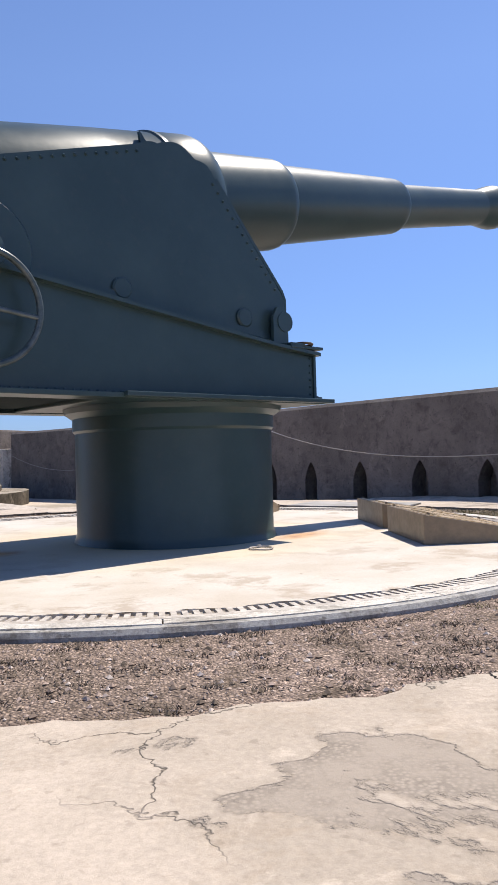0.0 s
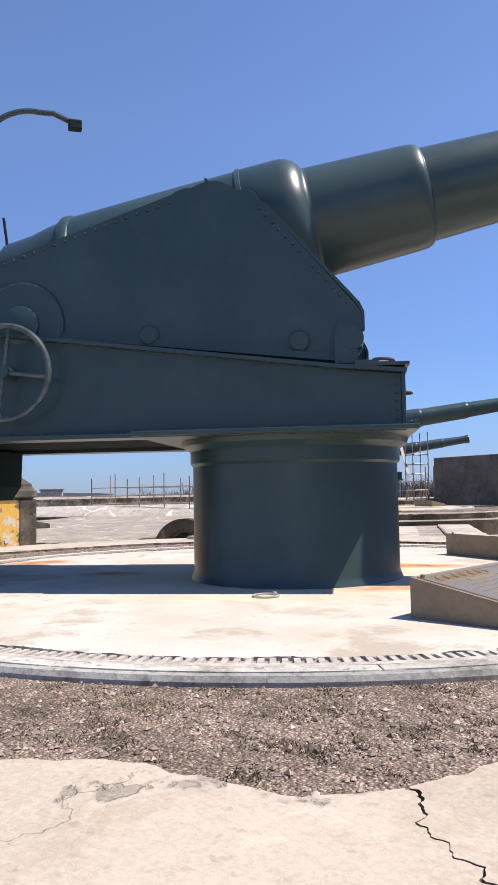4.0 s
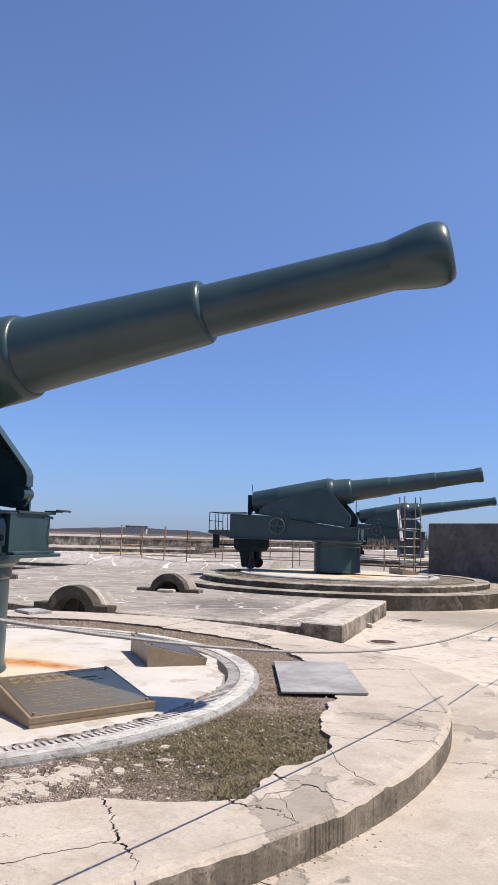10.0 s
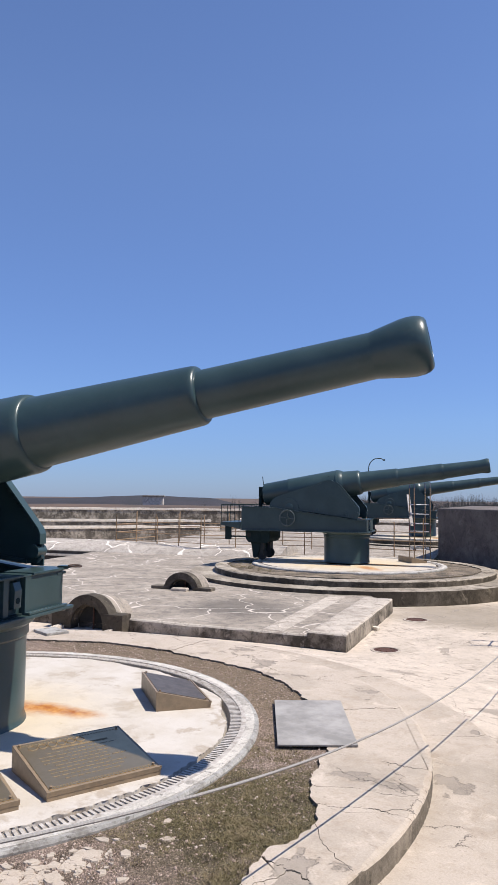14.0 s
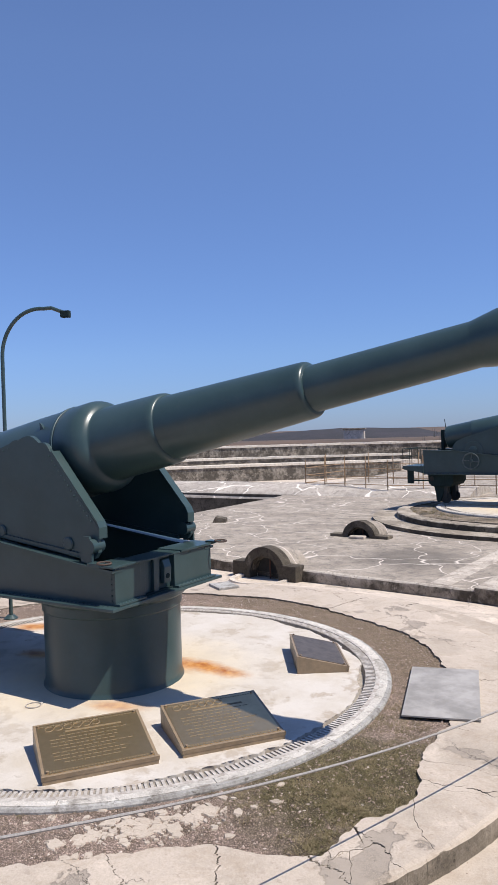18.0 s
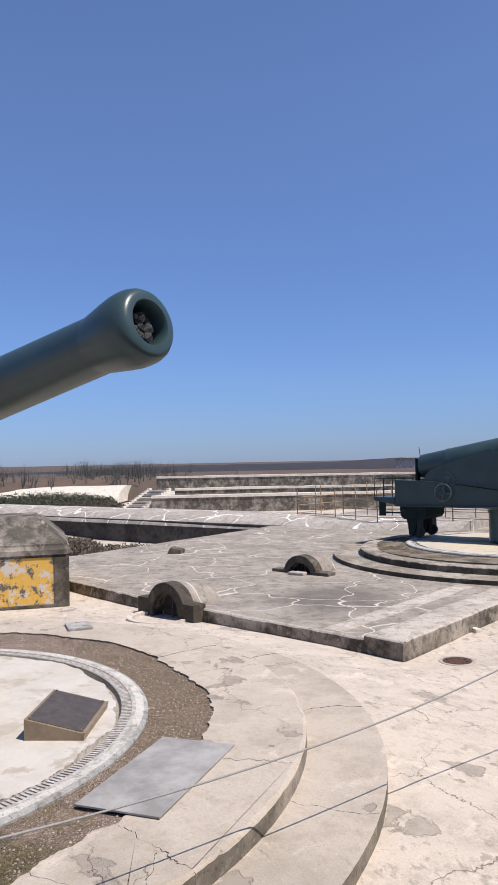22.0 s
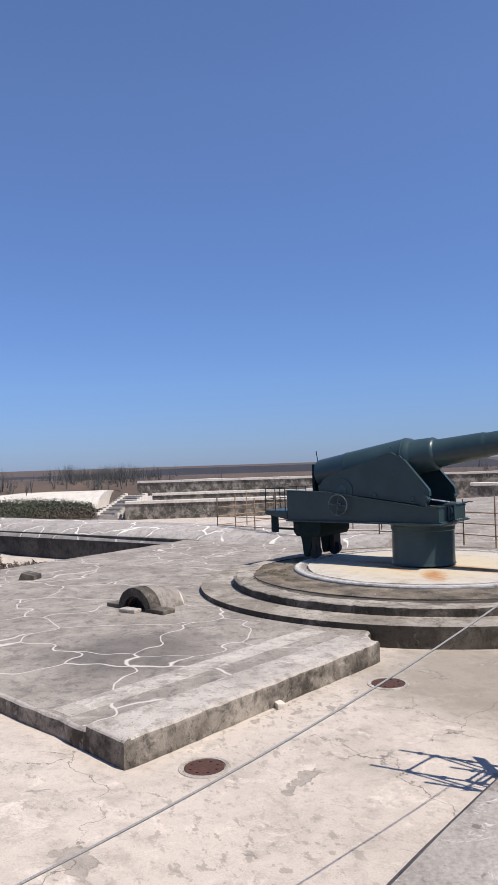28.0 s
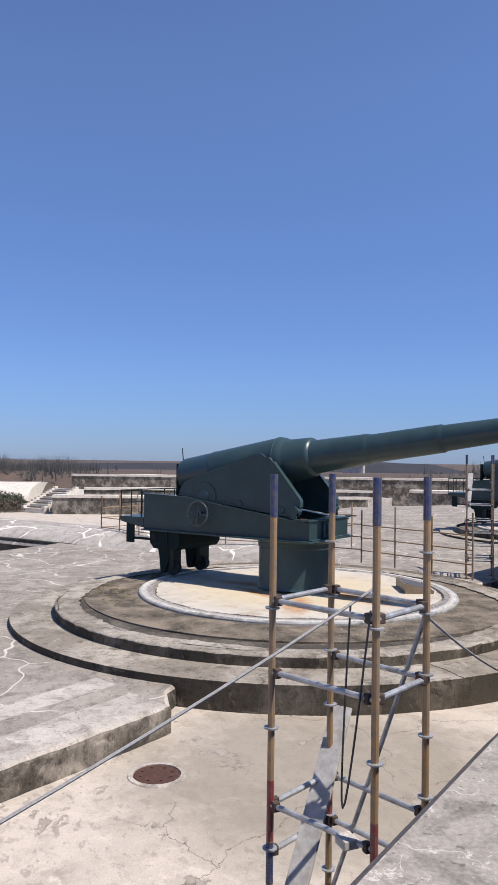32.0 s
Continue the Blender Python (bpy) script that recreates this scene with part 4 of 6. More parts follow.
def build_gun(m, hooped=False):
    rw = 0.4 if hooped else 0.49
    axis_z, elev = (4.07, 7.8) if hooped else (4.045, 10.7)
    g = thing("coast_gun", "huge dark green iron coast gun with a longer hooped barrel" if hooped else "huge dark green painted iron coast gun on a round pedestal", "cannon", m, group="coast guns")
    part("pedestal", lathe([(0, 0), (1.22, 0), (1.2, 0.05), (1.185, 0.1), (1.185, 1.27), (1.215, 1.3), (1.215, 1.44), (1.3, 1.5), (1.32, 1.56), (0, 1.56)], 72, m=Matrix.Translation((0, SHIFT, 0))), M_GREEN, g, smooth=True)
    # slide girders
    prof = [(-5.25, 1.6), (1.37, 1.6), (1.37, 2.13), (0.7, 2.2), (-3.35, 2.74), (-5.25, 2.8)]
    for s in (-1, 1):
        gird = part("slide_girder", side(prof, s * 1.0 - 0.03, s * 1.0 + 0.03, bevel=0.006), M_GREEN, g)
        part("top_flange", side([(1.42, 2.13), (0.7, 2.2), (-3.35, 2.74), (-5.25, 2.8), (-5.25, 2.84), (-3.35, 2.78), (0.7, 2.24), (1.42, 2.17)], s * 1.0 - 0.12, s * 1.0 + 0.12), M_GREEN, gird)
        part("bottom_flange", box(-5.25, s * 1.0 - 0.16, 1.55, 1.4, s * 1.0 + 0.16, 1.6, 0.006), M_GREEN, gird)
        tagged(part("rivet_row", rivets([(1.3 - 0.085 * k, s * 1.1, 1.61) for k in range(70)], 0.02, "z"), M_GREEN, gird), kind="stuff")
        tagged(part("end_rivets", rivets([(1.32, s * 1.035, 1.68 + 0.085 * k) for k in range(6)], 0.018), M_GREEN, gird), kind="stuff")
        rx_, ry_ = (1.2, -1.05) if s < 0 else (1.6, 1.1)
        part("lifting_ring", hoop(0.1, 0.016, 24, 8, m=Matrix.Translation((rx_, ry_, 2.262)) @ Matrix.Rotation(0.06, 4, "Y")), M_IRON, g, "dark rusted lifting ring")
        part("ring_lug", box(rx_ - 0.28, ry_ - 0.08, 2.232, rx_ - 0.05, ry_ + 0.08, 2.262, 0.006), M_GREEN, g)
    part("base_plate", box(-1.35, -1.22, 1.56, 1.52, 1.22, 1.61, 0.01), M_GREEN, g)
    front = part("front_plate", box(1.27, -0.95, 1.61, 1.31, 0.95, 2.19, 0.005), M_GREEN, g)
    for y0, y1 in ((-1.05, -0.5), (0.28, 1.05)):
        part("end_panel", box(1.37, y0, 1.61, 1.41, y1, 2.19, 0.005), M_GREEN, front)
        part("panel_return", box(1.28, y1 - 0.03 if y0 < 0 else y0, 1.61, 1.38, y1 if y0 < 0 else y0 + 0.03, 2.19, 0.004), M_GREEN, front)
        part("angle_iron", box(1.41, y0, 1.615, 1.5, y1 + 0.02, 1.65, 0.006), M_GREEN, front)
        n = int((y1 - y0) / 0.06)
        spots = [(1.455, y0 + 0.03 + 0.06 * k, 1.652) for k in range(n)]
        tagged(part("angle_rivets", rivets(spots, 0.02, "z"), M_GREEN, front), kind="stuff")
        part("corner_pad", box(0.92, y0 - 0.08 if y0 < 0 else y0 + 0.1, 2.2, 1.45, y1 + 0.02 if y0 < 0 else y1 + 0.09, 2.235, 0.006), M_GREEN, g)
    for y in (-0.42, -0.1):
        part("front_rib", box(1.31, y - 0.06, 1.61, 1.37, y + 0.06, 2.19, 0.006), M_GREEN, front)
    latch = part("front_latch", side([(1.31, 1.72), (1.39, 1.74), (1.4, 2.0), (1.36, 2.12), (1.31, 2.14)], 0.06, 0.22, bevel=0.008), M_GREEN, front)
    part("latch_eye", tube((1.385, 0.14, 1.85), (1.402, 0.14, 1.85), 0.045, seg=20), M_DARK, latch)
    part("front_deck", box(0.95, -0.98, 2.185, 1.42, 0.98, 2.215, 0.005), M_GREEN, g)
    for k in range(3):
        part("cross_beam", box(-1.6 - 1.2 * k, -0.97, 1.62, -1.45 - 1.2 * k, 0.97, 2.1, 0.01), M_DARK, g)
    part("slide_deck", box(-5.2, -0.97, 1.6, 1.37, 0.97, 1.64), M_DARK, g)
    # carriage cheeks
    def scallop(p, q, rise):
        p, q = Vector(p), Vector(q)
        up = Vector((-(q - p).y, (q - p).x)).normalized() * -rise
        return [tuple(p.lerp(q, k / 8) + up * (1 - (k / 4 - 1) ** 2)) for k in range(9)]

    crown = scallop((-0.02, 4.02), (-0.26, 4.14), 0.06) + scallop((-0.27, 4.14), (-0.73, 4.2), 0.1) + scallop((-0.74, 4.2), (-0.98, 4.13), 0.03)
    prof = [(0.74, 2.3), (0.92, 2.3), (1.0, 2.4), (1.0, 2.78), (0.95, 2.86), (0.0, 3.98), ] + crown + [(-3.1, 3.46), (-3.5, 3.27), (-3.7, 3.02), (-3.72, 2.83), (-3.35, 2.8)]
    for s in (-1, 1):
        cheek = part("carriage_cheek", side(prof, s * 0.93 - 0.035, s * 0.93 + 0.035, bevel=0.008), M_GREEN, g)
        part("cheek_foot", side([(0.74, 2.29), (-3.72, 2.83), (-3.72, 2.9), (0.74, 2.36)], s * 0.93 - 0.06, s * 0.93 + 0.08), M_GREEN, cheek)
        rows = [(-1.0 - 0.115 * k, s * 0.975, 4.06 - 0.035 * k) for k in range(19)] + [(-0.03 + 0.068 * k, s * (0.93 + e), 3.93 - 0.08 * k) for k in range(14) for e in (-0.045, 0.045)]
        tagged(part("edge_rivets", rivets(rows, 0.02), M_GREEN, cheek), kind="stuff")
        for x, z in ((-1.22, 2.64), (0.36, 2.51)):
            part("bolt_boss", lathe([(0, 0), (0.11, 0), (0.11, 0.02), (0.09, 0.035), (0, 0.035)], 24, m=Matrix.Translation((x, s * 0.965, z)) @ Matrix.Rotation(radians(-90 * -s), 4, "X") @ Matrix.Rotation(math.pi, 4, "X")), M_GREEN, cheek, smooth=True)
        part("front_flange", side([(1.0, 2.62), (1.0, 2.78), (0.955, 2.87), (0.0, 3.99), (0.03, 4.01), (0.985, 2.89), (1.03, 2.79), (1.03, 2.62)], *sorted((s * 0.8, s * 0.966))), M_GREEN, cheek)
        part("roller", tube((0.9, s * 0.93 - 0.14, 2.5), (0.9, s * 0.93 + 0.1, 2.5), 0.115, seg=28), M_GREEN, cheek, smooth=True)
        part("roller_bracket", side([(0.72, 2.25), (0.95, 2.25), (0.95, 2.55), (0.9, 2.66), (0.78, 2.66), (0.72, 2.55)], s * 1.04 - 0.02, s * 1.04 + 0.02), M_GREEN, cheek)
        gear = part("gear_disc", lathe([(0, 0), (0.48, 0), (0.48, 0.025), (0.46, 0.04), (0.22, 0.04), (0.21, 0.06), (0.19, 0.07), (0, 0.07)], 48, m=Matrix.Translation((-2.63, s * 0.965, 2.8)) @ Matrix.Rotation(radians(90 if s < 0 else -90), 4, "X")), M_GREEN, cheek, smooth=True)
        wheel = part("hand_wheel", hoop(rw, 0.03, 48, 10, m=Matrix.Translation((-2.7, s * 1.22, 2.26)) @ Matrix.Rotation(radians(90), 4, "X")), M_WHEEL, g, "hand wheel with sun glint put into its lighter colour", smooth=True)
        for k in range(4):
            a = radians(45 + 90 * k + 38)
            part("spoke", tube((-2.7, s * 1.22, 2.26), (-2.7 + rw * math.cos(a), s * 1.22, 2.26 + rw * math.sin(a)), 0.022), M_WHEEL, wheel)
        part("hub", tube((-2.7, s * 1.0, 2.26), (-2.7, s * 1.27, 2.26), 0.07, seg=20), M_GREEN, wheel)
    part("carriage_floor", box(-3.3, -0.9, 2.75, -1.2, 0.9, 2.82, m=Matrix.Translation((-1.3, 0, 2.78)) @ Matrix.Rotation(radians(7), 4, "Y") @ Matrix.Translation((1.3, 0, -2.78))), M_DARK, g)
    part("recoil_cylinder", tube((-3.2, 0, 2.6), (-1.0, 0, 2.35), 0.2, seg=24), M_DARK, g, smooth=True)
    # barrel
    ax = Matrix.Translation((0, 0, axis_z)) @ Matrix.Rotation(radians(0.0 if hooped else -0.95), 4, "Z") @ Matrix.Rotation(radians(90 - elev), 4, "Y")
    shape = [(0, -3.42), (0.56, -3.42), (0.62, -3.4), (0.66, -3.34), (0.685, -3.0), (0.725, -2.8), (0.755, -2.6), (0.79, -2.57), (0.8, -2.53), (0.79, -2.47), (0.772, -2.45), (0.79, -1.2), (0.79, -0.42), (0.8, -0.4), (0.8, 0.02), (0.795, 0.08), (0.775, 0.15), (0.735, 0.22), (0.69, 0.265), (0.658, 0.28), (0.64, 0.3), (0.635, 0.34), (0.596, 1.42), (0.592, 1.5), (0.58, 1.56), (0.56, 1.6), (0.54, 1.612), (0.53, 1.615), (0.526, 1.64), (0.422, 4.1), (0.418, 4.16), (0.407, 4.2), (0.388, 4.228), (0.36, 4.24), (0.344, 4.242), (0.34, 4.27), (0.303, 6.6), (0.304, 6.61), (0.318, 6.68), (0.362, 6.92), (0.378, 7.02), (0.384, 7.1), (0.38, 7.19), (0.362, 7.26), (0.33, 7.31), (0.29, 7.33), (0.235, 7.332), (0.218, 7.31), (0.21, 7.23), (0.205, 6.6), (0, 6.6)]
    if hooped:
        shape = [(0, -4.5), (0.5, -4.5), (0.57, -4.46), (0.6, -4.35), (0.66, -3.12), (0.685, -3.08), (0.685, -2.98), (0.68, -2.92), (0.79, -0.6), (0.79, -0.36), (0.765, -0.24), (0.71, -0.14), (0.68, -0.08), (0.64, 0.62), (0.635, 0.7), (0.6, 0.77), (0.54, 0.81), (0.53, 0.9), (0.475, 2.6), (0.47, 2.68), (0.45, 2.73), (0.435, 2.8), (0.415, 4.92), (0.41, 4.98), (0.39, 5.03), (0.38, 5.1), (0.335, 6.8), (0.34, 6.9), (0.37, 7.08), (0.375, 7.2), (0.35, 7.28), (0.22, 7.3), (0.17, 7.28), (0.16, 6.8), (0, 6.8)]
    back = -1.08 if hooped else 0.0
    tube_ob = part("barrel", lathe(shape, 96, m=ax), M_GREEN, g, smooth=True)
    bm = bmesh.new()
    rnd = random.Random(4)
    for k in range(34):
        bmesh.ops.create_icosphere(bm, subdivisions=1, radius=rnd.uniform(0.03, 0.07), matrix=ax @ Matrix.Translation((rnd.uniform(-0.12, 0.12), rnd.uniform(-0.12, 0.12), 7.17 + rnd.uniform(-0.05, 0.03))))
    if hooped:
        bm.free()
    else:
        tagged(part("bore_plug", bm, M_CONCLUMP, tube_ob, "dark rubble stuffed into the bore"), kind="stuff")
    part("sight_fin", side([(-0.86, 4.3), (-0.72, 4.3), (-0.86, 4.48), (-0.885, 4.49)], -0.62, -0.58), M_GREEN, tube_ob)
    part("barrel_band", lathe([(0.785, -0.47), (0.812, -0.45), (0.812, -0.4), (0.79, -0.39), (0.785, -0.47)], 72, m=ax), M_GREEN, tube_ob, smooth=True)
    breech = part("breech_ring", lathe([(0.0, -3.5 + back), (0.42, -3.5 + back), (0.44, -3.44 + back), (0.44, -3.36 + back), (0, -3.36 + back)], 40, m=ax), M_DARK, tube_ob, smooth=True)
    z = axis_z - (3.4 - back) * math.sin(radians(elev))
    part("breech_arm", box(-3.68 + back, -0.2, z - 0.75, -3.52 + back, 0.06, z + 0.42, 0.02), M_DARK, breech)
    part("breech_hinge", tube((-3.58 + back, 0.3, z - 0.5), (-3.58 + back, 0.3, z + 0.35), 0.06), M_DARK, breech)
    part("lever", pipe([(-3.42 + back, -0.1, z + 0.3), (-3.46 + back, -0.1, z + 0.7), (-3.5 + back, -0.1, z + 0.98)], 0.018), M_DARK, g)
    # rear platform, rail and truck
    deck = part("rear_platform", side([(-5.30, 1.62), (-5.30, 1.98), (-6.40, 1.98), (-6.45, 1.86), (-6.35, 1.8)], -1.0, 1.0), M_GREEN, g)
    for s in (-0.97, 0.97):
        for x in (-6.40, -5.90, -5.40):
            part("rail_post", tube((x, s, 1.98), (x, s, 2.9), 0.02, seg=8), M_DARK, deck)
        part("top_rail", tube((-6.40, s, 2.9), (-4.35, s, 2.92), 0.02, seg=8), M_DARK, deck)
    part("end_rail", tube((-6.40, -0.97, 2.9), (-6.40, 0.97, 2.9), 0.02, seg=8), M_DARK, deck)
    part("end_rail", tube((-6.40, -0.97, 2.45), (-6.40, 0.97, 2.45), 0.018, seg=8), M_DARK, deck)
    part("mid_rail_post", tube((-6.40, 0, 1.98), (-6.40, 0, 2.9), 0.02, seg=8), M_DARK, deck)
    part("foot_plate", box(-6.20, -0.9, 1.05, -5.85, -0.84, 1.8, 0.01), M_DARK, deck)
    part("foot_bar", box(-5.85, -0.9, 1.18, -4.85, -0.84, 1.26, 0.006), M_DARK, deck)
    truck = part("rear_truck", side([(-5.05, 1.56), (-3.7, 1.56), (-3.72, 1.1), (-3.85, 0.92), (-4.85, 0.92), (-5.02, 1.1)], -0.95, 0.95, bevel=0.02), M_DARK, g)
    for s in (-1, 1):
        part("wheel_fork", side([(-4.8, 1.0), (-4.2, 1.0), (-4.28, 0.6), (-4.42, 0.2), (-4.5, 0.1), (-4.6, 0.1), (-4.66, 0.2), (-4.7, 0.6)], s * 0.62 - 0.2, s * 0.62 + 0.2, bevel=0.015), M_DARK, truck)
        w = part("truck_wheel", lathe([(0, -0.1), (0.2, -0.1), (0.23, -0.08), (0.25, -0.03), (0.25, 0.06), (0.28, 0.1), (0, 0.1)], 36, m=Matrix.Translation((-4.18, s * 0.62, 0.29)) @ Matrix.Rotation(radians(90), 4, "X")), M_SHADED, truck, smooth=True)
        part("axle_cap", tube((-4.18, s * 0.62 - 0.16, 0.29), (-4.18, s * 0.62 + 0.16, 0.29), 0.09, seg=16), M_SHADED, w)
        part("axle_strap", box(-4.25, s * 0.62 - 0.19, 0.32, -4.08, s * 0.62 + 0.19, 1.0, 0.01), M_SHADED, truck)
        # a black disc painted as the shaded hole
        part("sight_hole", tube((-4.85, s * 0.945, 1.32), (-4.85, s * 0.965, 1.32), 0.12, seg=20), M_BLACK, truck)
        part("truck_rib", box(-4.30, s * 0.96 - 0.03, 1.0, -4.20, s * 0.96 + 0.03, 1.55, 0.01), M_DARK, truck)
    for ob in g.children_recursive:
        n = ob.name.split(".")[0]
        if n not in ("pedestal", "barrel", "bore_plug", "sight_fin", "barrel_band", "breech_ring", "breech_arm", "breech_hinge", "lever"):
            # the carriage sits off the barrel's line
            ahead = 0.1 if n in ("carriage_cheek", "cheek_foot", "edge_rivets", "front_flange", "roller", "roller_bracket") else 0.0
            for v in ob.data.vertices:
                v.co.x -= 0.2 - (ahead if v.co.y > 0.3 else 0.0)
                v.co.y = 0.03 + 1.11 * v.co.y + 0.25 * smooth01((v.co.y - 0.2) / 0.55)
    return g


def gun_pose(c, z, turn_):
    a = radians(turn_)
    return pose(c.x + SHIFT * math.sin(a), c.y - SHIFT * math.cos(a), z, 0, 0, turn_)


gun = build_gun(gun_pose(Vector((-0.52, 8.88)), 0.883, 33.5))
gun = build_gun(gun_pose(Vector((-15.5, 34.5)), 0.98, 33.2), True)
copy_thing(gun, gun_pose(C3, 1.05, 35.0))

# ==== plaques on the first platform ====


def plaque(m, w, d, hi, lo, face, label, text=True):
    p = thing("info_plaque", label, "plaque", m, group="plaques")
    body = part("plinth", side([(0, 0), (d, 0), (d, lo), (0, hi)], -w / 2, w / 2, bevel=0.006), M_PLINTH, p)
    slope = math.atan2(hi - lo, d)
    t = Matrix.Translation((0, 0, hi)) @ Matrix.Rotation(slope, 4, "Y")
    L = math.hypot(d, hi - lo)
    part("lip", box(L - 0.02, -w / 2 - 0.01, -0.05, L + 0.015, w / 2 + 0.01, 0.012, 0.004, m=t), M_PLINTH, body)
    sheet = part("engraved_sheet", box(0.04, -w / 2 + 0.04, 0.0, L - 0.04, w / 2 - 0.04, 0.008, 0.002, m=t), face, p)
    for x in (0.07, L - 0.07):
        for y in (-w / 2 + 0.07, w / 2 - 0.07):
            part("corner_screw", tube(t @ Vector((x, y, 0.006)), t @ Vector((x, y, 0.03)), 0.018, seg=8), M_PLINTH, sheet)
    if text:
        for k in range(6):
            part("emblem", hoop(0.055, 0.008, 20, 4, m=t @ Matrix.Translation((0.17, -w / 2 + 0.2 + 0.125 * k, 0.009))), M_INK, sheet)
        rnd = random.Random(int(w * 100))
        for k in range(9):
            bm = bmesh.new()
            y, stop = -w / 2 + (0.18 if k % 4 else 0.3), w / 2 - 0.18 - rnd.uniform(0, 0.3)
            while y < stop:
                e = min(y + rnd.uniform(0.04, 0.12), stop)
                box(0.36 + 0.075 * k, y, 0.008, 0.374 + 0.075 * k, e, 0.0095, 0, bm, t)
                y = e + 0.022
            part("text_line", bm, M_INK, sheet)
        part("heading_line", box(0.26, -w / 2 + 0.4, 0.008, 0.3, w / 2 - 0.3, 0.0095, 0, None, t), M_INK, sheet)
        bm = bmesh.new()
        n = int(w / 0.045)
        for k in range(n):
            for x in (0.08, L - 0.085):
                box(x, -w / 2 + 0.1 + (w - 0.2) * k / n, 0.008, x + 0.022, -w / 2 + 0.1 + (w - 0.2) * (k + 0.6) / n, 0.0095, 0, bm, t)
        tagged(part("border_dots", bm, M_INK, sheet), kind="stuff")
    return p


# origin: middle of the tall back edge
plaque(pose(1.99, 7.82, 0.88, 0, 0, -3.5), 1.46, 1.18, 0.31, 0.1, M_BRASS, "sloping brass information plaque on a brown steel plinth")
plaque(pose(2.12, 9.6, 0.88, 0, 0, -3.5), 1.46, 1.15, 0.31, 0.1, M_BRASS, "sloping brass information plaque half in the barrel's shadow")
plaque(pose(0.36, 11.98, 0.88, 0, 0, 67), 1.45, 0.9, 0.31, 0.1, M_BRONZE, "dark bronze information plaque on a brown steel wedge", False)
plaque(pose(C2.x + 1.3, C2.y + 3.1, 0.9, 0, 0, 67), 1.45, 0.9, 0.31, 0.1, M_BRONZE, "brown steel plaque wedge beside the second gun", False)

# ==== steel plate, manholes, ring bolt, vents ====
a_, c_, d_ = Vector((2.42, 14.5)), Vector((4.13, 13.0)), Vector((3.42, 12.13))
tagged(solid("steel_plate", prism([tuple(c_), tuple(a_), tuple(a_ + d_ - c_), tuple(d_)][::-1], 0.872, 0.895, bevel=0.003), M_STEEL), "flat grey steel sheet lying on the apron", "steel plate")


def manhole(x, y, r):
    m = thing("manhole", "round rusty iron manhole cover in a cement collar", "manhole cover", Matrix.Translation((x, y, ground_z(x, y) + 0.01)), group="manholes")
    part("collar", lathe([(r + 0.015, -0.2), (r + 0.015, 0.01), (r + 0.09, 0.006), (r + 0.11, -0.03), (r + 0.11, -0.2), (r + 0.015, -0.2)], 40), M_BAND, m)
    cover = part("cover", lathe([(0, -0.2), (r, -0.2), (r, 0.0), (r - 0.02, 0.006), (0, 0.006)], 40), M_RUST, m)
    for k in range(8):
        a = 2 * math.pi * k / 8
        part("stud", tube((r * 0.7 * math.cos(a), r * 0.7 * math.sin(a), 0.004), (r * 0.7 * math.cos(a), r * 0.7 * math.sin(a), 0.02), 0.025, seg=8), M_RUST, cover)


manhole(-2.66, 21.93, 0.34)
manhole(-5.4, 27.0, 0.37)
ring = thing("ring_bolt", "iron ring bolt lying on the platform", "ring bolt", Matrix.Translation((0.29, 7.35, 0.88)))
part("ring", hoop(0.12, 0.009, 28, 8, m=Matrix.Translation((0, 0, 0.012))), M_RACK, ring)
part("eye", tube((0, 0.13, -0.01), (0, 0.13, 0.03), 0.02), M_RACK, ring)
tagged(solid("white_block", box(-5.05, 24.1, -0.02, -4.79, 24.28, 0.12, 0.02), M_WHITE), "small white cement lump at the slab foot", "block")
tagged(solid("drain_cover", box(-6.75, 13.15, 0.84, -6.0, 13.75, 0.93, 0.02), M_LIP), "low grey-green metal hatch on the floor", "hatch")


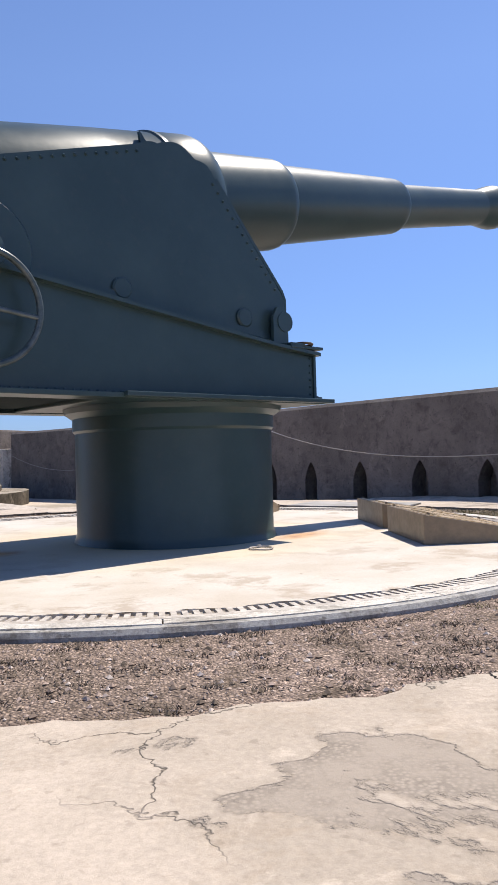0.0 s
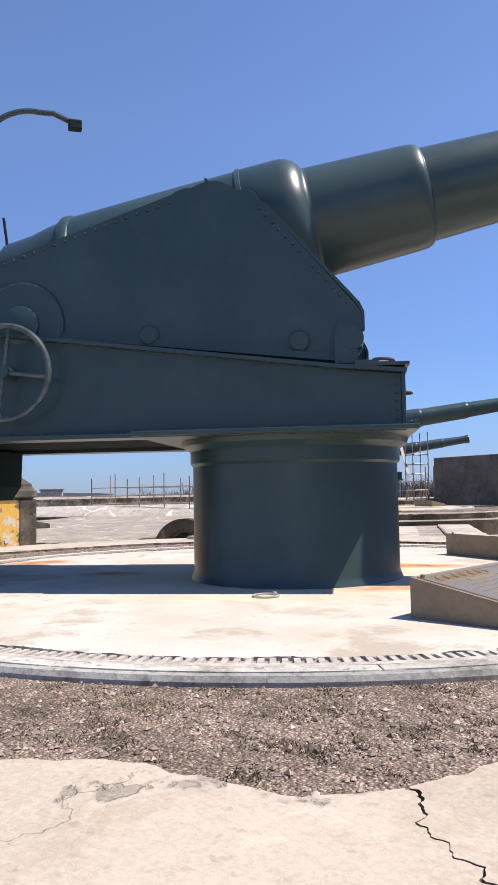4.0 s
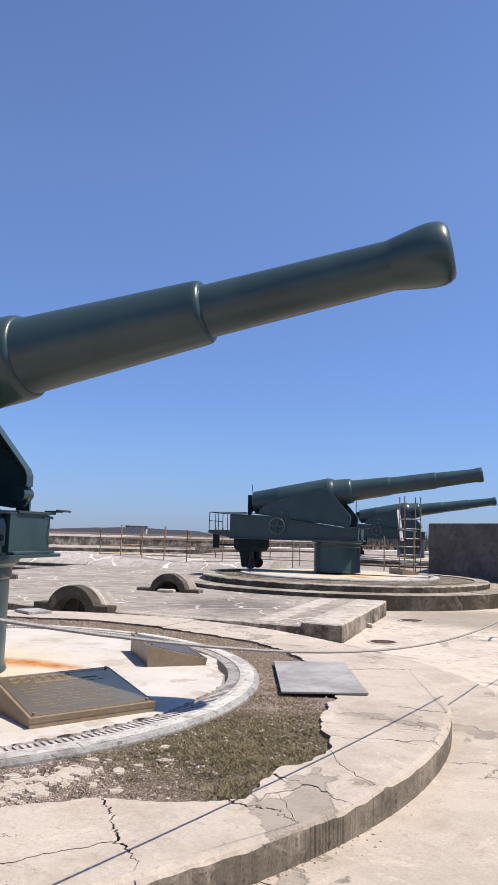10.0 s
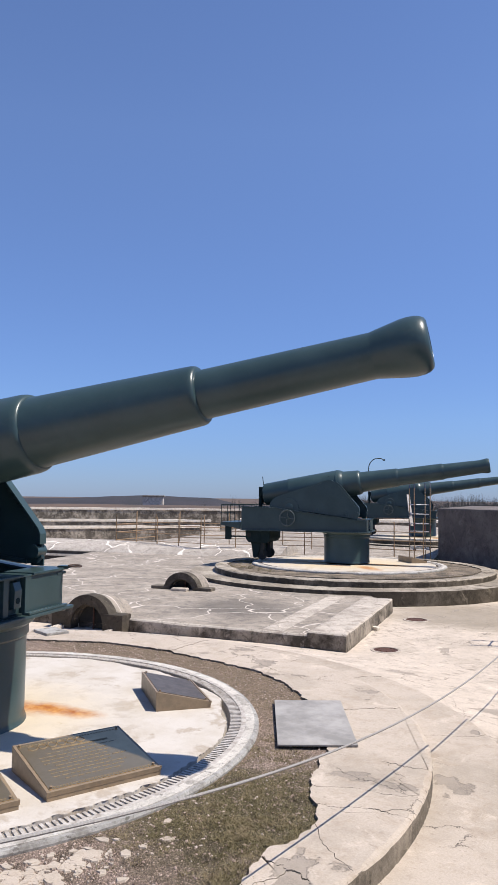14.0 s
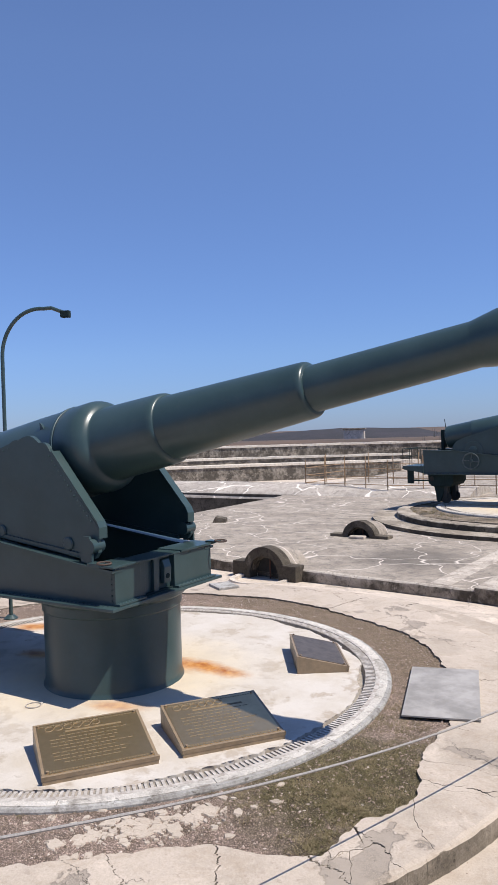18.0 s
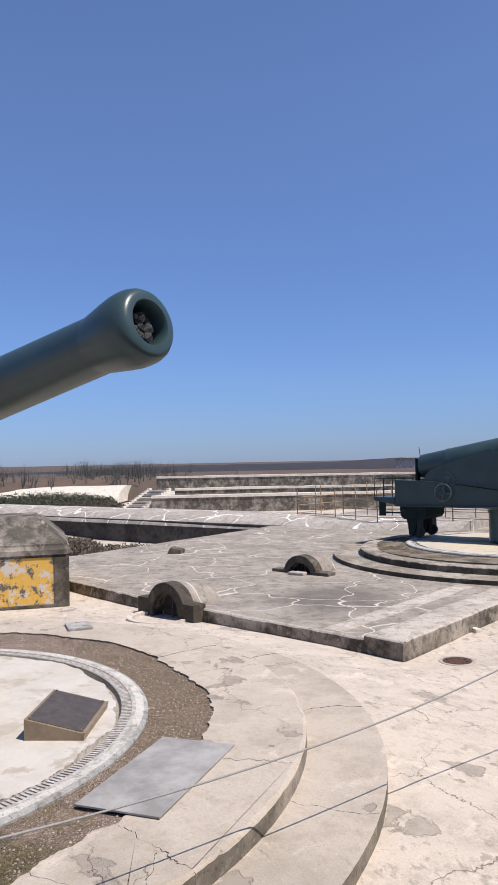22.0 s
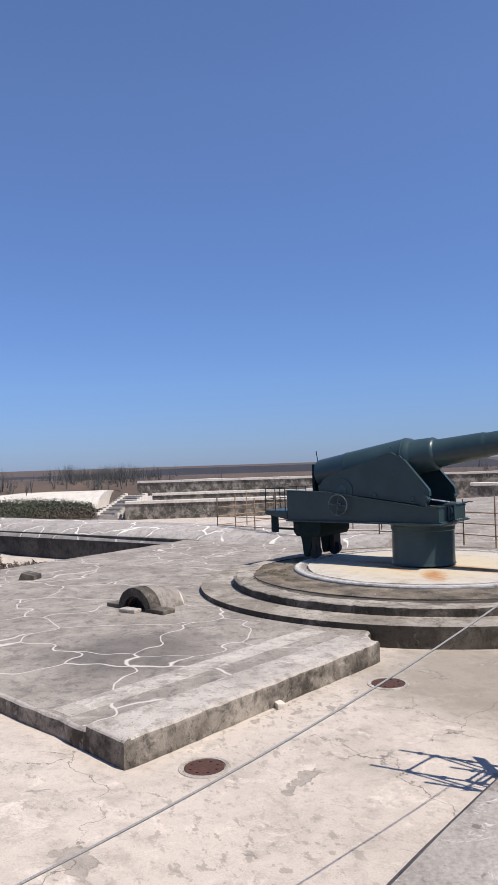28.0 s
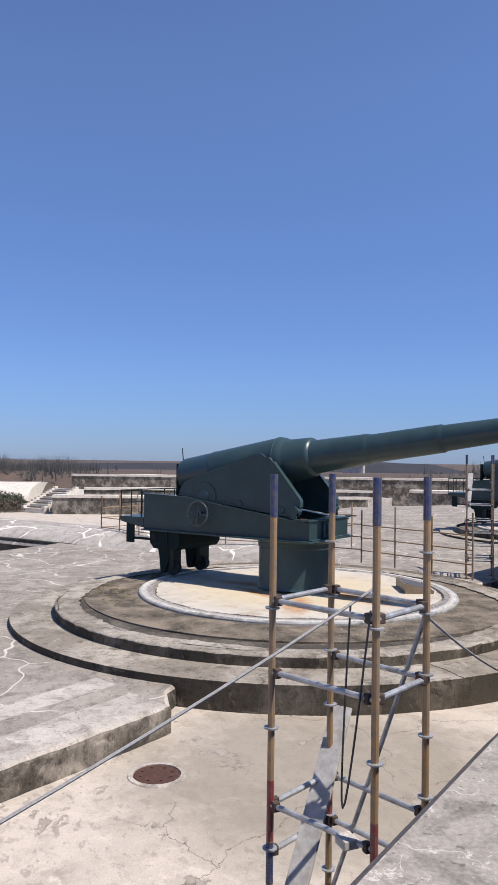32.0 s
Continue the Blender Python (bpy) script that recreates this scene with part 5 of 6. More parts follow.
def arched_vent(x, y, turn_, r, depth, z0, label):
    """A hooded cellar vent: half-round hood on a low plinth, open in front."""
    v = thing("arched_vent", label, "vent", pose(x, y, 0.0, 0, 0, turn_), group="arched vents")
    n = 18
    ring_ = 0.33 * r
    out = [(r * math.cos(math.pi * k / n), z0 + r * math.sin(math.pi * k / n)) for k in range(n + 1)]
    inn = [((r - ring_) * math.cos(math.pi * k / n), z0 + (r - ring_) * math.sin(math.pi * k / n)) for k in range(n + 1)]
    part("hood", side(out + inn[::-1], 0.0, 0.45, bevel=0.02), M_EDGE, v)
    if depth > 1.25:
        bm = bmesh.new()
        rings = [[bm.verts.new((px * f, y, z0 + (pz - z0) * f - 0.02)) for px, pz in out] for y, f in ((0.44, 0.97), (1.0, 0.93), (1.6, 0.8), (2.0, 0.5), (2.2, 0.15))]
        for p, q in zip(rings, rings[1:]):
            for k in range(n):
                bm.faces.new((p[k], p[k + 1], q[k + 1], q[k]))
        bm.faces.new(rings[0])
        bm.faces.new(rings[-1])
        part("hood_roof", bm, M_SLAB, v, smooth=True)
    for s in (-1, 1):
        xs = sorted((s * (r - ring_), s * 1.36))
        part("shoulder", box(xs[0], -0.02, -0.2, xs[1], 0.5, SLAB_Z + 0.13, 0.03), M_EDGE, v)
    lip = [(px * 0.86, z0 + (pz - z0) * 0.86) for px, pz in inn]
    part("inner_ring", side(inn + lip[::-1], 0.16, 0.4, bevel=0.01), M_EDGE, v)
    # solid black sheet in place of the hood's dark inside
    part("dark_opening", side(inn, 0.36, 0.42), M_BLACK, v, "black panel standing in for the shaded opening with a bar")
    part("opening_bar", tube((0.1, 0.25, z0 - 0.4), (0.1, 0.25, z0 + r - 0.25), 0.03), M_RUST, v)
    part("sill", lathe([(r - 0.05, 0.0), (r + 0.12, 0.02), (r + 0.16, -0.2), (r - 0.05, -0.2), (r - 0.05, 0.0)], 32, m=Matrix.Translation((0, -0.2, 0.1))), M_PALE, v)
    if z0 > 0.3:
        part("foot_slab", box(-0.3, -0.42, SLAB_Z - 0.02, 0.38, -0.05, SLAB_Z + 0.12, 0.045, m=Matrix.Rotation(0.12, 4, "Z")), M_BAND, v, "pale cement lump before the opening")
    return v


arched_vent(-10.5, 16.65, 26, 0.92, 1.3, 0.2, "arched concrete cellar vent with a dark opening")
arched_vent(-14.3, 23.0, 30, 0.8, 1.3, SLAB_Z - 0.08, "low arched concrete vent on the grey slab")
tagged(solid("small_vent_box", side([(-0.35, 0), (0.35, 0), (0.35, 0.18), (-0.2, 0.3)], -0.35, 0.35), M_EDGE), "small dark vent box on the slab", "vent")
bpy.data.objects["small_vent_box"].matrix_world = pose(-23.1, 20.3, SLAB_Z, 0, 0, 60)


# ==== ochre block ====
def ochre_block():
    b = thing("ochre_block", "low masonry block with flaking ochre limewash and battered grey top", "building", pose(-13.9, 14.05, 0.0, 0, 0, 265), kind="structure")
    bm = prism([(0, 0), (9.5, 0), (9.5, -4.6), (0, -4.6)], -0.3, 1.72)
    part("limewashed_wall", bm, M_YELLOW, b, "flaking ochre limewashed wall")
    part("wall_base", box(-0.05, -4.65, -0.3, 9.55, 0.04, 0.12, 0.04), M_EDGE, b)
    part("corner_pier", box(-0.05, -0.4, -0.3, 0.48, 0.035, 1.75, 0.06), M_EDGE, b)
    bm = bmesh.new()
    lo = [bm.verts.new(p) for p in ((-0.1, 0.08, 1.7), (9.6, 0.08, 1.7), (9.6, -4.7, 1.7), (-0.1, -4.7, 1.7))]
    mid = [bm.verts.new(p) for p in ((-0.08, 0.06, 2.1), (9.6, 0.06, 2.1), (9.6, -4.7, 2.1), (-0.08, -4.7, 2.1))]
    hi = [bm.verts.new(p) for p in ((0.95, -1.0, 3.05), (9.0, -1.0, 3.05), (9.0, -3.8, 3.05), (0.95, -3.8, 3.05))]
    for p, q in ((lo, mid), (mid, hi)):
        for k in range(4):
            bm.faces.new((p[k], p[(k + 1) % 4], q[(k + 1) % 4], q[k]))
    bm.faces.new(hi)
    bm.faces.new(lo[::-1])
    bmesh.ops.bevel(bm, geom=bm.edges[:], offset=0.12, segments=3, affect="EDGES")
    part("battered_top", bm, M_TIER, b)


ochre_block()


# ==== lamp davits ====
def davit(x, y, z, turn_, h, label):
    l = thing("curved_lamp", label, "lamp post", pose(x, y, z, 0, 0, turn_), group="curved lamps")
    pts = [(0, 0, 0.1), (0, 0, h - 1.2)] + [(0.95 - 0.95 * math.cos(a), 0, h - 1.2 + 1.1 * math.sin(a)) for a in [radians(6 * k) for k in range(1, 17)]] + [(1.25, 0, h - 0.1), (1.55, 0, h - 0.22)]
    part("post", pipe(pts, 0.045, 10), M_GREEN, l)
    part("lamp_head", box(1.48, -0.07, h - 0.34, 1.7, 0.07, h - 0.18, 0.02), M_DARK, l)
    part("post_base", lathe([(0, 0), (0.16, 0), (0.16, 0.03), (0.08, 0.1), (0, 0.1)], 20), M_GREEN, l)


davit(-6.0, 7.8, 0.82, 57, 7.4, "green curved lamp post behind the gun")
davit(-38.9, 63.7, 0.4, 50, 8.1, "dark curved lamp post by the far gun")


# ==== scaffolding ====
def tower(ps, z, top, levels, label, plank=None):
    t = thing("scaffold_tower", label, "scaffolding", Matrix.Translation((*ps[0], z)), group="scaffold towers")
    o = Vector(ps[0])
    q = [Vector(p) - o for p in ps]
    for k, p in enumerate(q):
        s = part("standard", tube((p.x, p.y, 0), (p.x, p.y, top - 0.36), 0.03), M_TUBE, t)
        part("blue_sleeve", tube((p.x, p.y, top - 0.36), (p.x, p.y, top), 0.033), M_BLUE, s)
        part("red_sleeve", tube((p.x, p.y, 1.85 - 0.15 * (k % 2)), (p.x, p.y, 2.35 - 0.15 * (k % 2)), 0.031), M_RED, s)
        if k == 0:
            part("blue_sleeve", tube((p.x, p.y, 1.5), (p.x, p.y, 1.84), 0.032), M_BLUE, s)
        part("base_foot", box(p.x - 0.08, p.y - 0.08, 0, p.x + 0.08, p.y + 0.08, 0.012), M_RUST, s)
        for zz in [0.5 * j + 0.28 for j in range(1, int(top / 0.5))]:
            if round(zz * 2) % 2 == 0 or k % 2:
                part("rosette", tube((p.x, p.y, zz), (p.x, p.y, zz + 0.012), 0.062, seg=14), M_ZINC, s)
    for zz, pairs in levels:
        for i, j in pairs:
            r = part("ledger", tube((q[i].x, q[i].y, zz), (q[j].x, q[j].y, zz), 0.024), M_ZINC, t)
            for e in (i, j):
                d = (q[j if e == i else i] - q[e]).normalized() * 0.06
                part("coupler", box(q[e].x + d.x - 0.03, q[e].y + d.y - 0.03, zz - 0.04, q[e].x + d.x + 0.03, q[e].y + d.y + 0.03, zz + 0.04, 0.01), M_IRON, r)
    return t, q


ALL = ((0, 1), (1, 3), (3, 2), (2, 0))
PS = [(0.46, 26.27), (0.11, 27.03), (1.41, 26.68), (1.08, 27.38)]
tw, q_ = tower(PS, 0.02, 4.91, [(3.85, ALL), (3.25, ((0, 2), (1, 3), (2, 3))), (2.15, ((0, 1), (0, 2), (1, 3))), (1.75, ((0, 1), (1, 3))), (1.05, ALL), (0.5, ALL)], "rusty scaffold tower with blue and red sleeves against the rampart")
part("brace", tube((q_[1].x, q_[1].y, 1.0), (q_[3].x, q_[3].y, 3.8), 0.02), M_ZINC, tw)
bd = solid("loose_plank", box(-0.1, -0.02, -3.3, 0.1, 0.02, 0.0, 0.005), M_PLANK)
bd.matrix_world = look((1.14, 25.65, 0.06), (-0.06, 27.3, 2.85))
tagged(bd, "grey scaffold plank leaning inside the tower", "plank")
cab = solid("hanging_cable", pipe([(1.46 - 0.25 * math.sin(3.0 * k / 12) - 0.25 * k / 12, 26.6, 3.95 - 1.6 * math.sin(math.pi * k / 12)) for k in range(13)], 0.009, 6), M_CABLE)
tagged(cab, "loop of grey cable hanging in the scaffold", "cable")
box2 = solid("paper_packet", box(1.14, 26.5, 2.13, 1.29, 26.63, 2.2, 0.01), M_PALE)
tagged(box2, "white packet resting on a scaffold tube", "packet")
n2 = Vector((math.cos(radians(50)), math.sin(radians(50))))
o2 = Vector((-18.6, 43.9))
PS2 = [tuple(o2), tuple(o2 + 1.0 * n2), tuple(o2 + Vector((0.9, -0.7))), tuple(o2 + Vector((0.9, -0.7)) + 1.0 * n2)]
t2, q2 = tower(PS2, 0.45, 4.9, [(0.7, ALL), (0.8, ALL), (1.3, ALL), (1.8, ALL), (2.3, ALL), (2.9, ALL), (3.5, ALL)], "scaffold ladder tower beside the second gun")
bd = solid("sloping_plank", box(-0.1, -0.015, -2.6, 0.1, 0.015, 0, 0.004), M_PLANK)
bd.matrix_world = look((o2.x + 0.4, o2.y - 0.3, 2.6), (o2.x - 0.8, o2.y + 0.9, 4.6))
tagged(bd, "pale plank leaning on the scaffold", "plank")


def rope(a, b, sag, r, mat, label, name="guard_rope"):
    a, b = Vector(a), Vector(b)
    pts = []
    for k in range(49):
        s = k / 48
        p = a.lerp(b, s)
        pts.append((p.x, p.y, p.z - 4 * sag * s * (1 - s)))
    tagged(solid(name, pipe(pts, r, 6), mat, smooth=True), label, "rope")


rope((1.23, 26.8, 4.08), (8.5, 2.69, 3.56), 2.09, 0.011, M_ROPE, "pale slack guard rope strung from the scaffold")
rope((1.08, 27.36, 3.8), (-8.4, 40.8, 2.4), 1.6, 0.012, M_ROPE, "thin rope strung on along the rampart foot")
post_r = thing("rope_post", "thin iron post holding the end of the rope", "post", Matrix.Translation((8.5, 2.69, ground_z(8.5, 2.69) - 0.02)))
part("shaft", tube((0, 0, 0), (0, 0, 3.2), 0.03), M_TUBE, post_r)


def fence(points, z, label):
    """Guard rail of scaffold tubes."""
    f = thing("tube_fence", label, "fence", Matrix.Translation((*points[0], z + 0.15)), group="tube fences")
    o = Vector(points[0])
    for a, b in zip(points, points[1:]):
        a, b = Vector(a) - o, Vector(b) - o
        n = max(1, round((b - a).length / 2.0))
        for k in range(n + 1):
            p = a.lerp(b, k / n)
            part("upright", tube((p.x, p.y, 0), (p.x, p.y, 2.3 + 0.25 * (k % 2)), 0.036, seg=7), M_TUBE, f)
        for zz in (0.55, 1.1, 1.65):
            part("fence_rail", tube((a.x, a.y, zz), (b.x, b.y, zz + 0.03), 0.026, seg=7), M_TUBE, f)


fence([(-35.6, 32.4), (-29.0, 35.0), (-25.8, 38.4)], SLAB_Z, "rusty scaffold-tube guard rail on the slab")
fence([(-25.8, 38.4), (-22.0, 41.0), (-16.5, 42.5)], SLAB_Z, "rusty scaffold-tube guard rail behind the gun")
fence([(-35.6, 32.4), (-37.5, 37.0), (-31.0, 41.5), (-27.0, 43.5)], SLAB_Z, "rusty scaffold-tube guard rail round a pit")

# ==== far terraces, trench and vaults ====


def bank(line, r, h, mat, label, name="vaulted_bank"):
    """A long rounded bank over a buried casemate."""
    pts = spline(line, 6)
    ns = normals(pts)
    bm = bmesh.new()
    rows = []
    for (x, y), n in zip(pts, ns):
        k_ = 1 + 0.05 * noise.noise((x * 0.2, y * 0.2, 9))
        rows.append([bm.verts.new((x + r * math.cos(a) * n.x, y + r * math.cos(a) * n.y, 0.1 + h * k_ * math.sin(a))) for a in [math.pi * j / 12 for j in range(13)]])
    for p, q in zip(rows, rows[1:]):
        for j in range(12):
            bm.faces.new((p[j], p[j + 1], q[j + 1], q[j]))
    bm.faces.new(rows[0])
    bm.faces.new(rows[-1][::-1])
    return tagged(solid(name, bm, mat, smooth=True), label, "bank", kind="structure")


def long_wall(line, z0, z1, thick, mat, label, cap=None):
    pts = [Vector(a).lerp(Vector(b), k / 16) for a, b in zip(line, line[1:]) for k in range(16)] + [Vector(line[-1])]
    ns = normals(pts)
    out = [tuple(p) for p in pts] + [tuple(p + n * thick) for p, n in zip(pts, ns)][::-1]
    w = thing("parapet_wall", label, "wall", kind="structure")
    part("wall_body", prism(out, z0, z1, bevel=0.03), mat, w)
    if cap:
        bm = bmesh.new()
        rows = []
        for p, n in zip(pts, ns):
            dip = 0.14 * noise.noise((p.x * 0.35, p.y * 0.35, 2.0)) + 0.08 * noise.noise((p.x * 1.3, p.y * 1.3, 5.0))
            prof = ((-0.07, -0.22 + 1.4 * dip), (-0.07, 0.05), (0.06, 0.16 + 0.4 * dip), (thick + 0.1, 0.16), (thick + 0.1, -0.1))
            rows.append([bm.verts.new((p.x + o * n.x, p.y + o * n.y, z1 + h)) for o, h in prof])
        for p, q in zip(rows, rows[1:]):
            for k in range(5):
                bm.faces.new((p[k], p[(k + 1) % 5], q[(k + 1) % 5], q[k]))
        bm.faces.new(rows[0])
        bm.faces.new(rows[-1][::-1])
        part("wall_cap", bm, cap, w)
    return w


# the outer works lie well past the casemates, lower down the hill
OUTER = Matrix.Translation(OUT - Vector((0, 0, 0.9))) @ Matrix.Rotation(radians(1.55), 4, "Z") @ Matrix.Scale(1.868, 4) @ Matrix.Translation(-OUT)


def outer(ob):
    ob.matrix_world = OUTER @ ob.matrix_world
    return ob


# trench: dark sides under the bank
tr = thing("dry_trench", "deep dry trench with dark concrete sides", "trench", kind="structure")
part("trench_side", prism([(-33.6, 30.6), (-57.5, 13.9), (-66.0, 8.0), (-67.2, 9.6), (-58.6, 15.6), (-35.2, 32.0)], -1.6, 0.45, bevel=0.05), M_TRENCH, tr)
part("trench_ledge", box(-37.2, 22.6, -1.6, -33.9, 23.6, -0.75, 0.05, m=Matrix.Translation((-35, 23, 0)) @ Matrix.Rotation(0.35, 4, "Z") @ Matrix.Translation((35, -23, 0))), M_WHITE, tr, "small sunlit cement ledge")
bank([(-25.5, 39.9), (-36.2, 32.6), (-47.0, 25.0), (-59.2, 16.4), (-72.0, 7.4)], 3.2, 0.97, M_BANK, "rounded grey casemate roof with white sealed cracks")
outer(bank([(-53.5, 16.5), (-60.0, 11.0), (-68.0, 3.0)], 3.2, 1.75, M_WHITE, "pale rounded casemate end"))
outer(long_wall([(-57.0, 62.0), (-62.0, 44.2), (-66.3, 31.8)][::-1], -0.2, 1.6, 0.8, M_TIER, "grimy low retaining wall", M_WHITE))
outer(long_wall([(-60.0, 66.0), (-69.0, 48.0), (-72.0, 36.0)][::-1], 0.0, 2.1, 0.8, M_TIER, "mossy terrace wall", M_WHITE))
outer(long_wall([(-60.0, 88.0), (-73.5, 64.9), (-85.4, 37.5)][::-1], 0.0, 3.25, 1.0, M_TIER, "long grey parapet wall closing the fort", M_WHITE))
outer(bank([(-90.0, 34.5), (-98.0, 15.0), (-102.0, -12.0)], 6.5, 2.15, M_WHITE, "bleached thick rounded parapet", "thick_parapet"))
outer(long_wall([(-30.0, 96.0), (-45.8, 73.8), (-53.3, 65.0)][::-1], 0.0, 2.5, 2.5, M_TIER, "grey low parapet beyond the guns", M_WHITE))
outer(tagged(solid("terrace", prism([(-62.0, 44.5), (-66.5, 32.0), (-85.0, 37.6), (-73.5, 64.5), (-58.0, 66.0)], -0.2, 1.5), M_PALE), "bleached terrace between the walls", "terrace", kind="structure"))
st = outer(thing("parapet_stairs", "narrow pale concrete stairs up the parapet", "stairs", kind="structure"))
for k in range(11):
    f = k / 11
    p = Vector((-67.8, 30.0)).lerp(Vector((-70.8, 33.9)), f)
    m_ = pose(p.x, p.y, 0, 0, 0, 128)
    part("stair_step", box(-0.02, -1.15, -0.1, 0.47, 1.15, 0.36 + 1.95 * f, 0.01, m=m_), M_STEP if k % 2 else M_WHITE, st)
    part("stair_cheek", box(-0.02, -1.6, -0.1, 0.47, -1.17, 0.6 + 1.95 * f, 0.03, m=m_), M_WHITE, st)
    part("stair_cheek", box(-0.02, 1.17, -0.1, 0.47, 1.5, 0.6 + 1.95 * f, 0.03, m=m_), M_WHITE, st)
long_wall([(10.0, -14.0), (-20.0, -12.0), (-48.0, -4.0)], -0.2, 2.2, 1.0, M_WALL, "plain dark wall closing the yard behind the walk")

# ---- far land ----


def ridge(r, mat, label, seed):
    """A long low skyline, its height told by compass bearing."""
    bearing = [60, 110, 134, 137, 139.5, 141.5, 147, 150, 153, 160, 166, 171, 177, 200]
    height = [-9, -9, -8, -7, -5, 2.0, 4.2, 2.2, 0.0, -0.3, -0.8, -4.0, -5.0, -6.0]
    verts, faces = [], []
    n = 320
    for k in range(n + 1):
        a = 60 + 140 * k / n
        h = float(np.interp(a, bearing, height)) + 0.5 * noise.noise((a * 0.7, seed, 0)) + 0.35 * noise.noise((a * 3, seed, 4))
        a = radians(a)
        for f, z in ((0.8, -22.0), (0.9, 0.5 * h - 8), (1.0, h), (1.5, -30.0)):
            verts.append((r * f * math.cos(a), r * f * math.sin(a), z))
    for k in range(n):
        for j in range(3):
            faces.append((4 * k + j, 4 * k + j + 1, 4 * k + 5 + j, 4 * k + 4 + j))
    tagged(raw("far_ridge", verts, faces, mat, True), label, "hill", kind="structure")


ridge(850, M_RIDGE, "low dark heath ridge on the horizon", 2.0)


def sticks(cx, cy, n, w, d, h, seed, mat, label, name):
    """A far thicket of thin upright stems."""
    rnd = random.Random(seed)
    verts, faces = [], []
    for _ in range(n):
        x, y = cx + rnd.gauss(0, w), cy + rnd.gauss(0, d)
        hh = h * rnd.uniform(0.45, 1.1) * (0.95 + 0.45 * noise.noise((x * 0.3, y * 0.3, 3.0)))
        z = 2.2
        for _ in range(7):
            a = rnd.uniform(0, 6.28)
            lx, ly = rnd.gauss(0, 0.16) * hh, rnd.gauss(0, 0.16) * hh
            t = 0.045
            k = len(verts)
            verts += [(x + t * math.cos(a), y + t * math.sin(a), z), (x - t * math.cos(a), y - t * math.sin(a), z), (x - t * math.sin(a), y + t * math.cos(a), z), (x + lx, y + ly, z + hh)]
            faces += [(k, k + 1, k + 3), (k + 1, k + 2, k + 3), (k + 2, k, k + 3)]
    ob = raw(name, verts, faces, mat)
    return tagged(ob, label, "thicket", kind="stuff")


def scrub(cx, cy, z, n, w, d, h, seed, mat, label):
    """Low bush of many small leaf blades."""
    rnd = random.Random(seed)
    verts, faces = [], []
    for _ in range(n):
        x, y = cx + rnd.uniform(-w, w), cy + rnd.uniform(-d, d)
        e = 1 - ((x - cx) / w) ** 2 * 0.7 - ((y - cy) / d) ** 2 * 0.5
        b = z + rnd.uniform(0, max(h * e, 0.05)) * rnd.uniform(0.5, 1)
        v = Vector((rnd.gauss(0, 1), rnd.gauss(0, 1), rnd.uniform(0, 1.4))).normalized() * rnd.uniform(0.15, 0.35)
        u = v.cross(Vector((rnd.gauss(0, 1), rnd.gauss(0, 1), rnd.gauss(0, 1)))).normalized() * 0.06
        k = len(verts)
        p = Vector((x, y, b))
        verts += [tuple(p - u), tuple(p + u), tuple(p + v)]
        faces.append((k, k + 1, k + 2))
    return tagged(raw("scrub", verts, faces, mat), label, "scrub", kind="stuff")


outer(bank([(-96.0, -60.0), (-104.0, -10.0), (-104.0, 30.0), (-98.0, 66.0), (-80.0, 100.0), (-40.0, 120.0)], 14.0, 3.4, M_EARTH, "bare brown earth bank beyond the parapet", "earth_bank"))
for cx_, cy_, n_, w_, h_, s_ in ((-106.0, 8.0, 700, 9, 3.0, 1), (-104.0, 36.0, 500, 5, 3.2, 2), (-106.0, -18.0, 900, 12, 3.4, 3), (-66.0, 108.0, 900, 12, 3.2, 4), (-44.0, 118.0, 700, 9, 3.2, 6)):
    outer(sticks(cx_, cy_, n_, w_, w_ * 0.8, h_, s_, M_STEM, "bare grey thicket beyond the fort wall", "far_thicket"))
outer(scrub(-105.0, 8.0, 2.6, 7000, 9, 8, 1.8, 11, M_LEAF, "dark scrub on the earth bank"))
outer(scrub(-104.0, -18.0, 2.6, 7000, 9, 12, 1.8, 12, M_LEAF, "dark scrub along the earth bank"))
outer(scrub(-73.0, 23.0, 0.1, 9000, 4, 6.5, 2.0, 1, M_LEAF, "dark scrub growing in the old ditch"))
outer(scrub(-71.0, 26.0, 0.1, 5000, 2.5, 4, 1.2, 2, M_DRY, "dry brown scrub in the old ditch"))
outer(scrub(-84.0, 22.0, 0.1, 22000, 6, 9, 1.9, 21, M_LEAF, "dark scrub filling the ditch below the parapet"))
outer(scrub(-86.0, 4.0, 0.1, 22000, 6, 12, 1.8, 22, M_DRY, "dry brown scrub along the parapet foot"))
outer(scrub(-104.0, 38.0, 1.0, 6000, 8, 5, 3.0, 3, M_LEAF, "grey-green agave scrub behind the parapet"))
outer(scrub(-112.0, 52.0, 1.0, 6000, 10, 5, 2.6, 5, M_DRY, "dry scrub behind the parapet"))
scrub(-34.0, 18.5, -1.3, 7000, 6, 6, 1.1, 4, M_DRY, "tangle of dry stems in the trench")
scrub(-41.0, 15.5, -1.3, 6000, 8, 4, 1.1, 6, M_DRY, "dry shrubs in the trench")
hs = outer(thing("far_house", "small pale far house with a flat roof", "house", pose(-150, 120, 3.4, 0, 0, 50)))
part("house_body", box(-2.6, -2, -5, 2.6, 2, 1.4, 0.05), M_PALE, hs)
part("roof", box(-2.9, -2.3, 1.4, 2.9, 2.3, 1.7, 0.05), M_STEP, hs)

# ==== loose stuff round the first gun ====


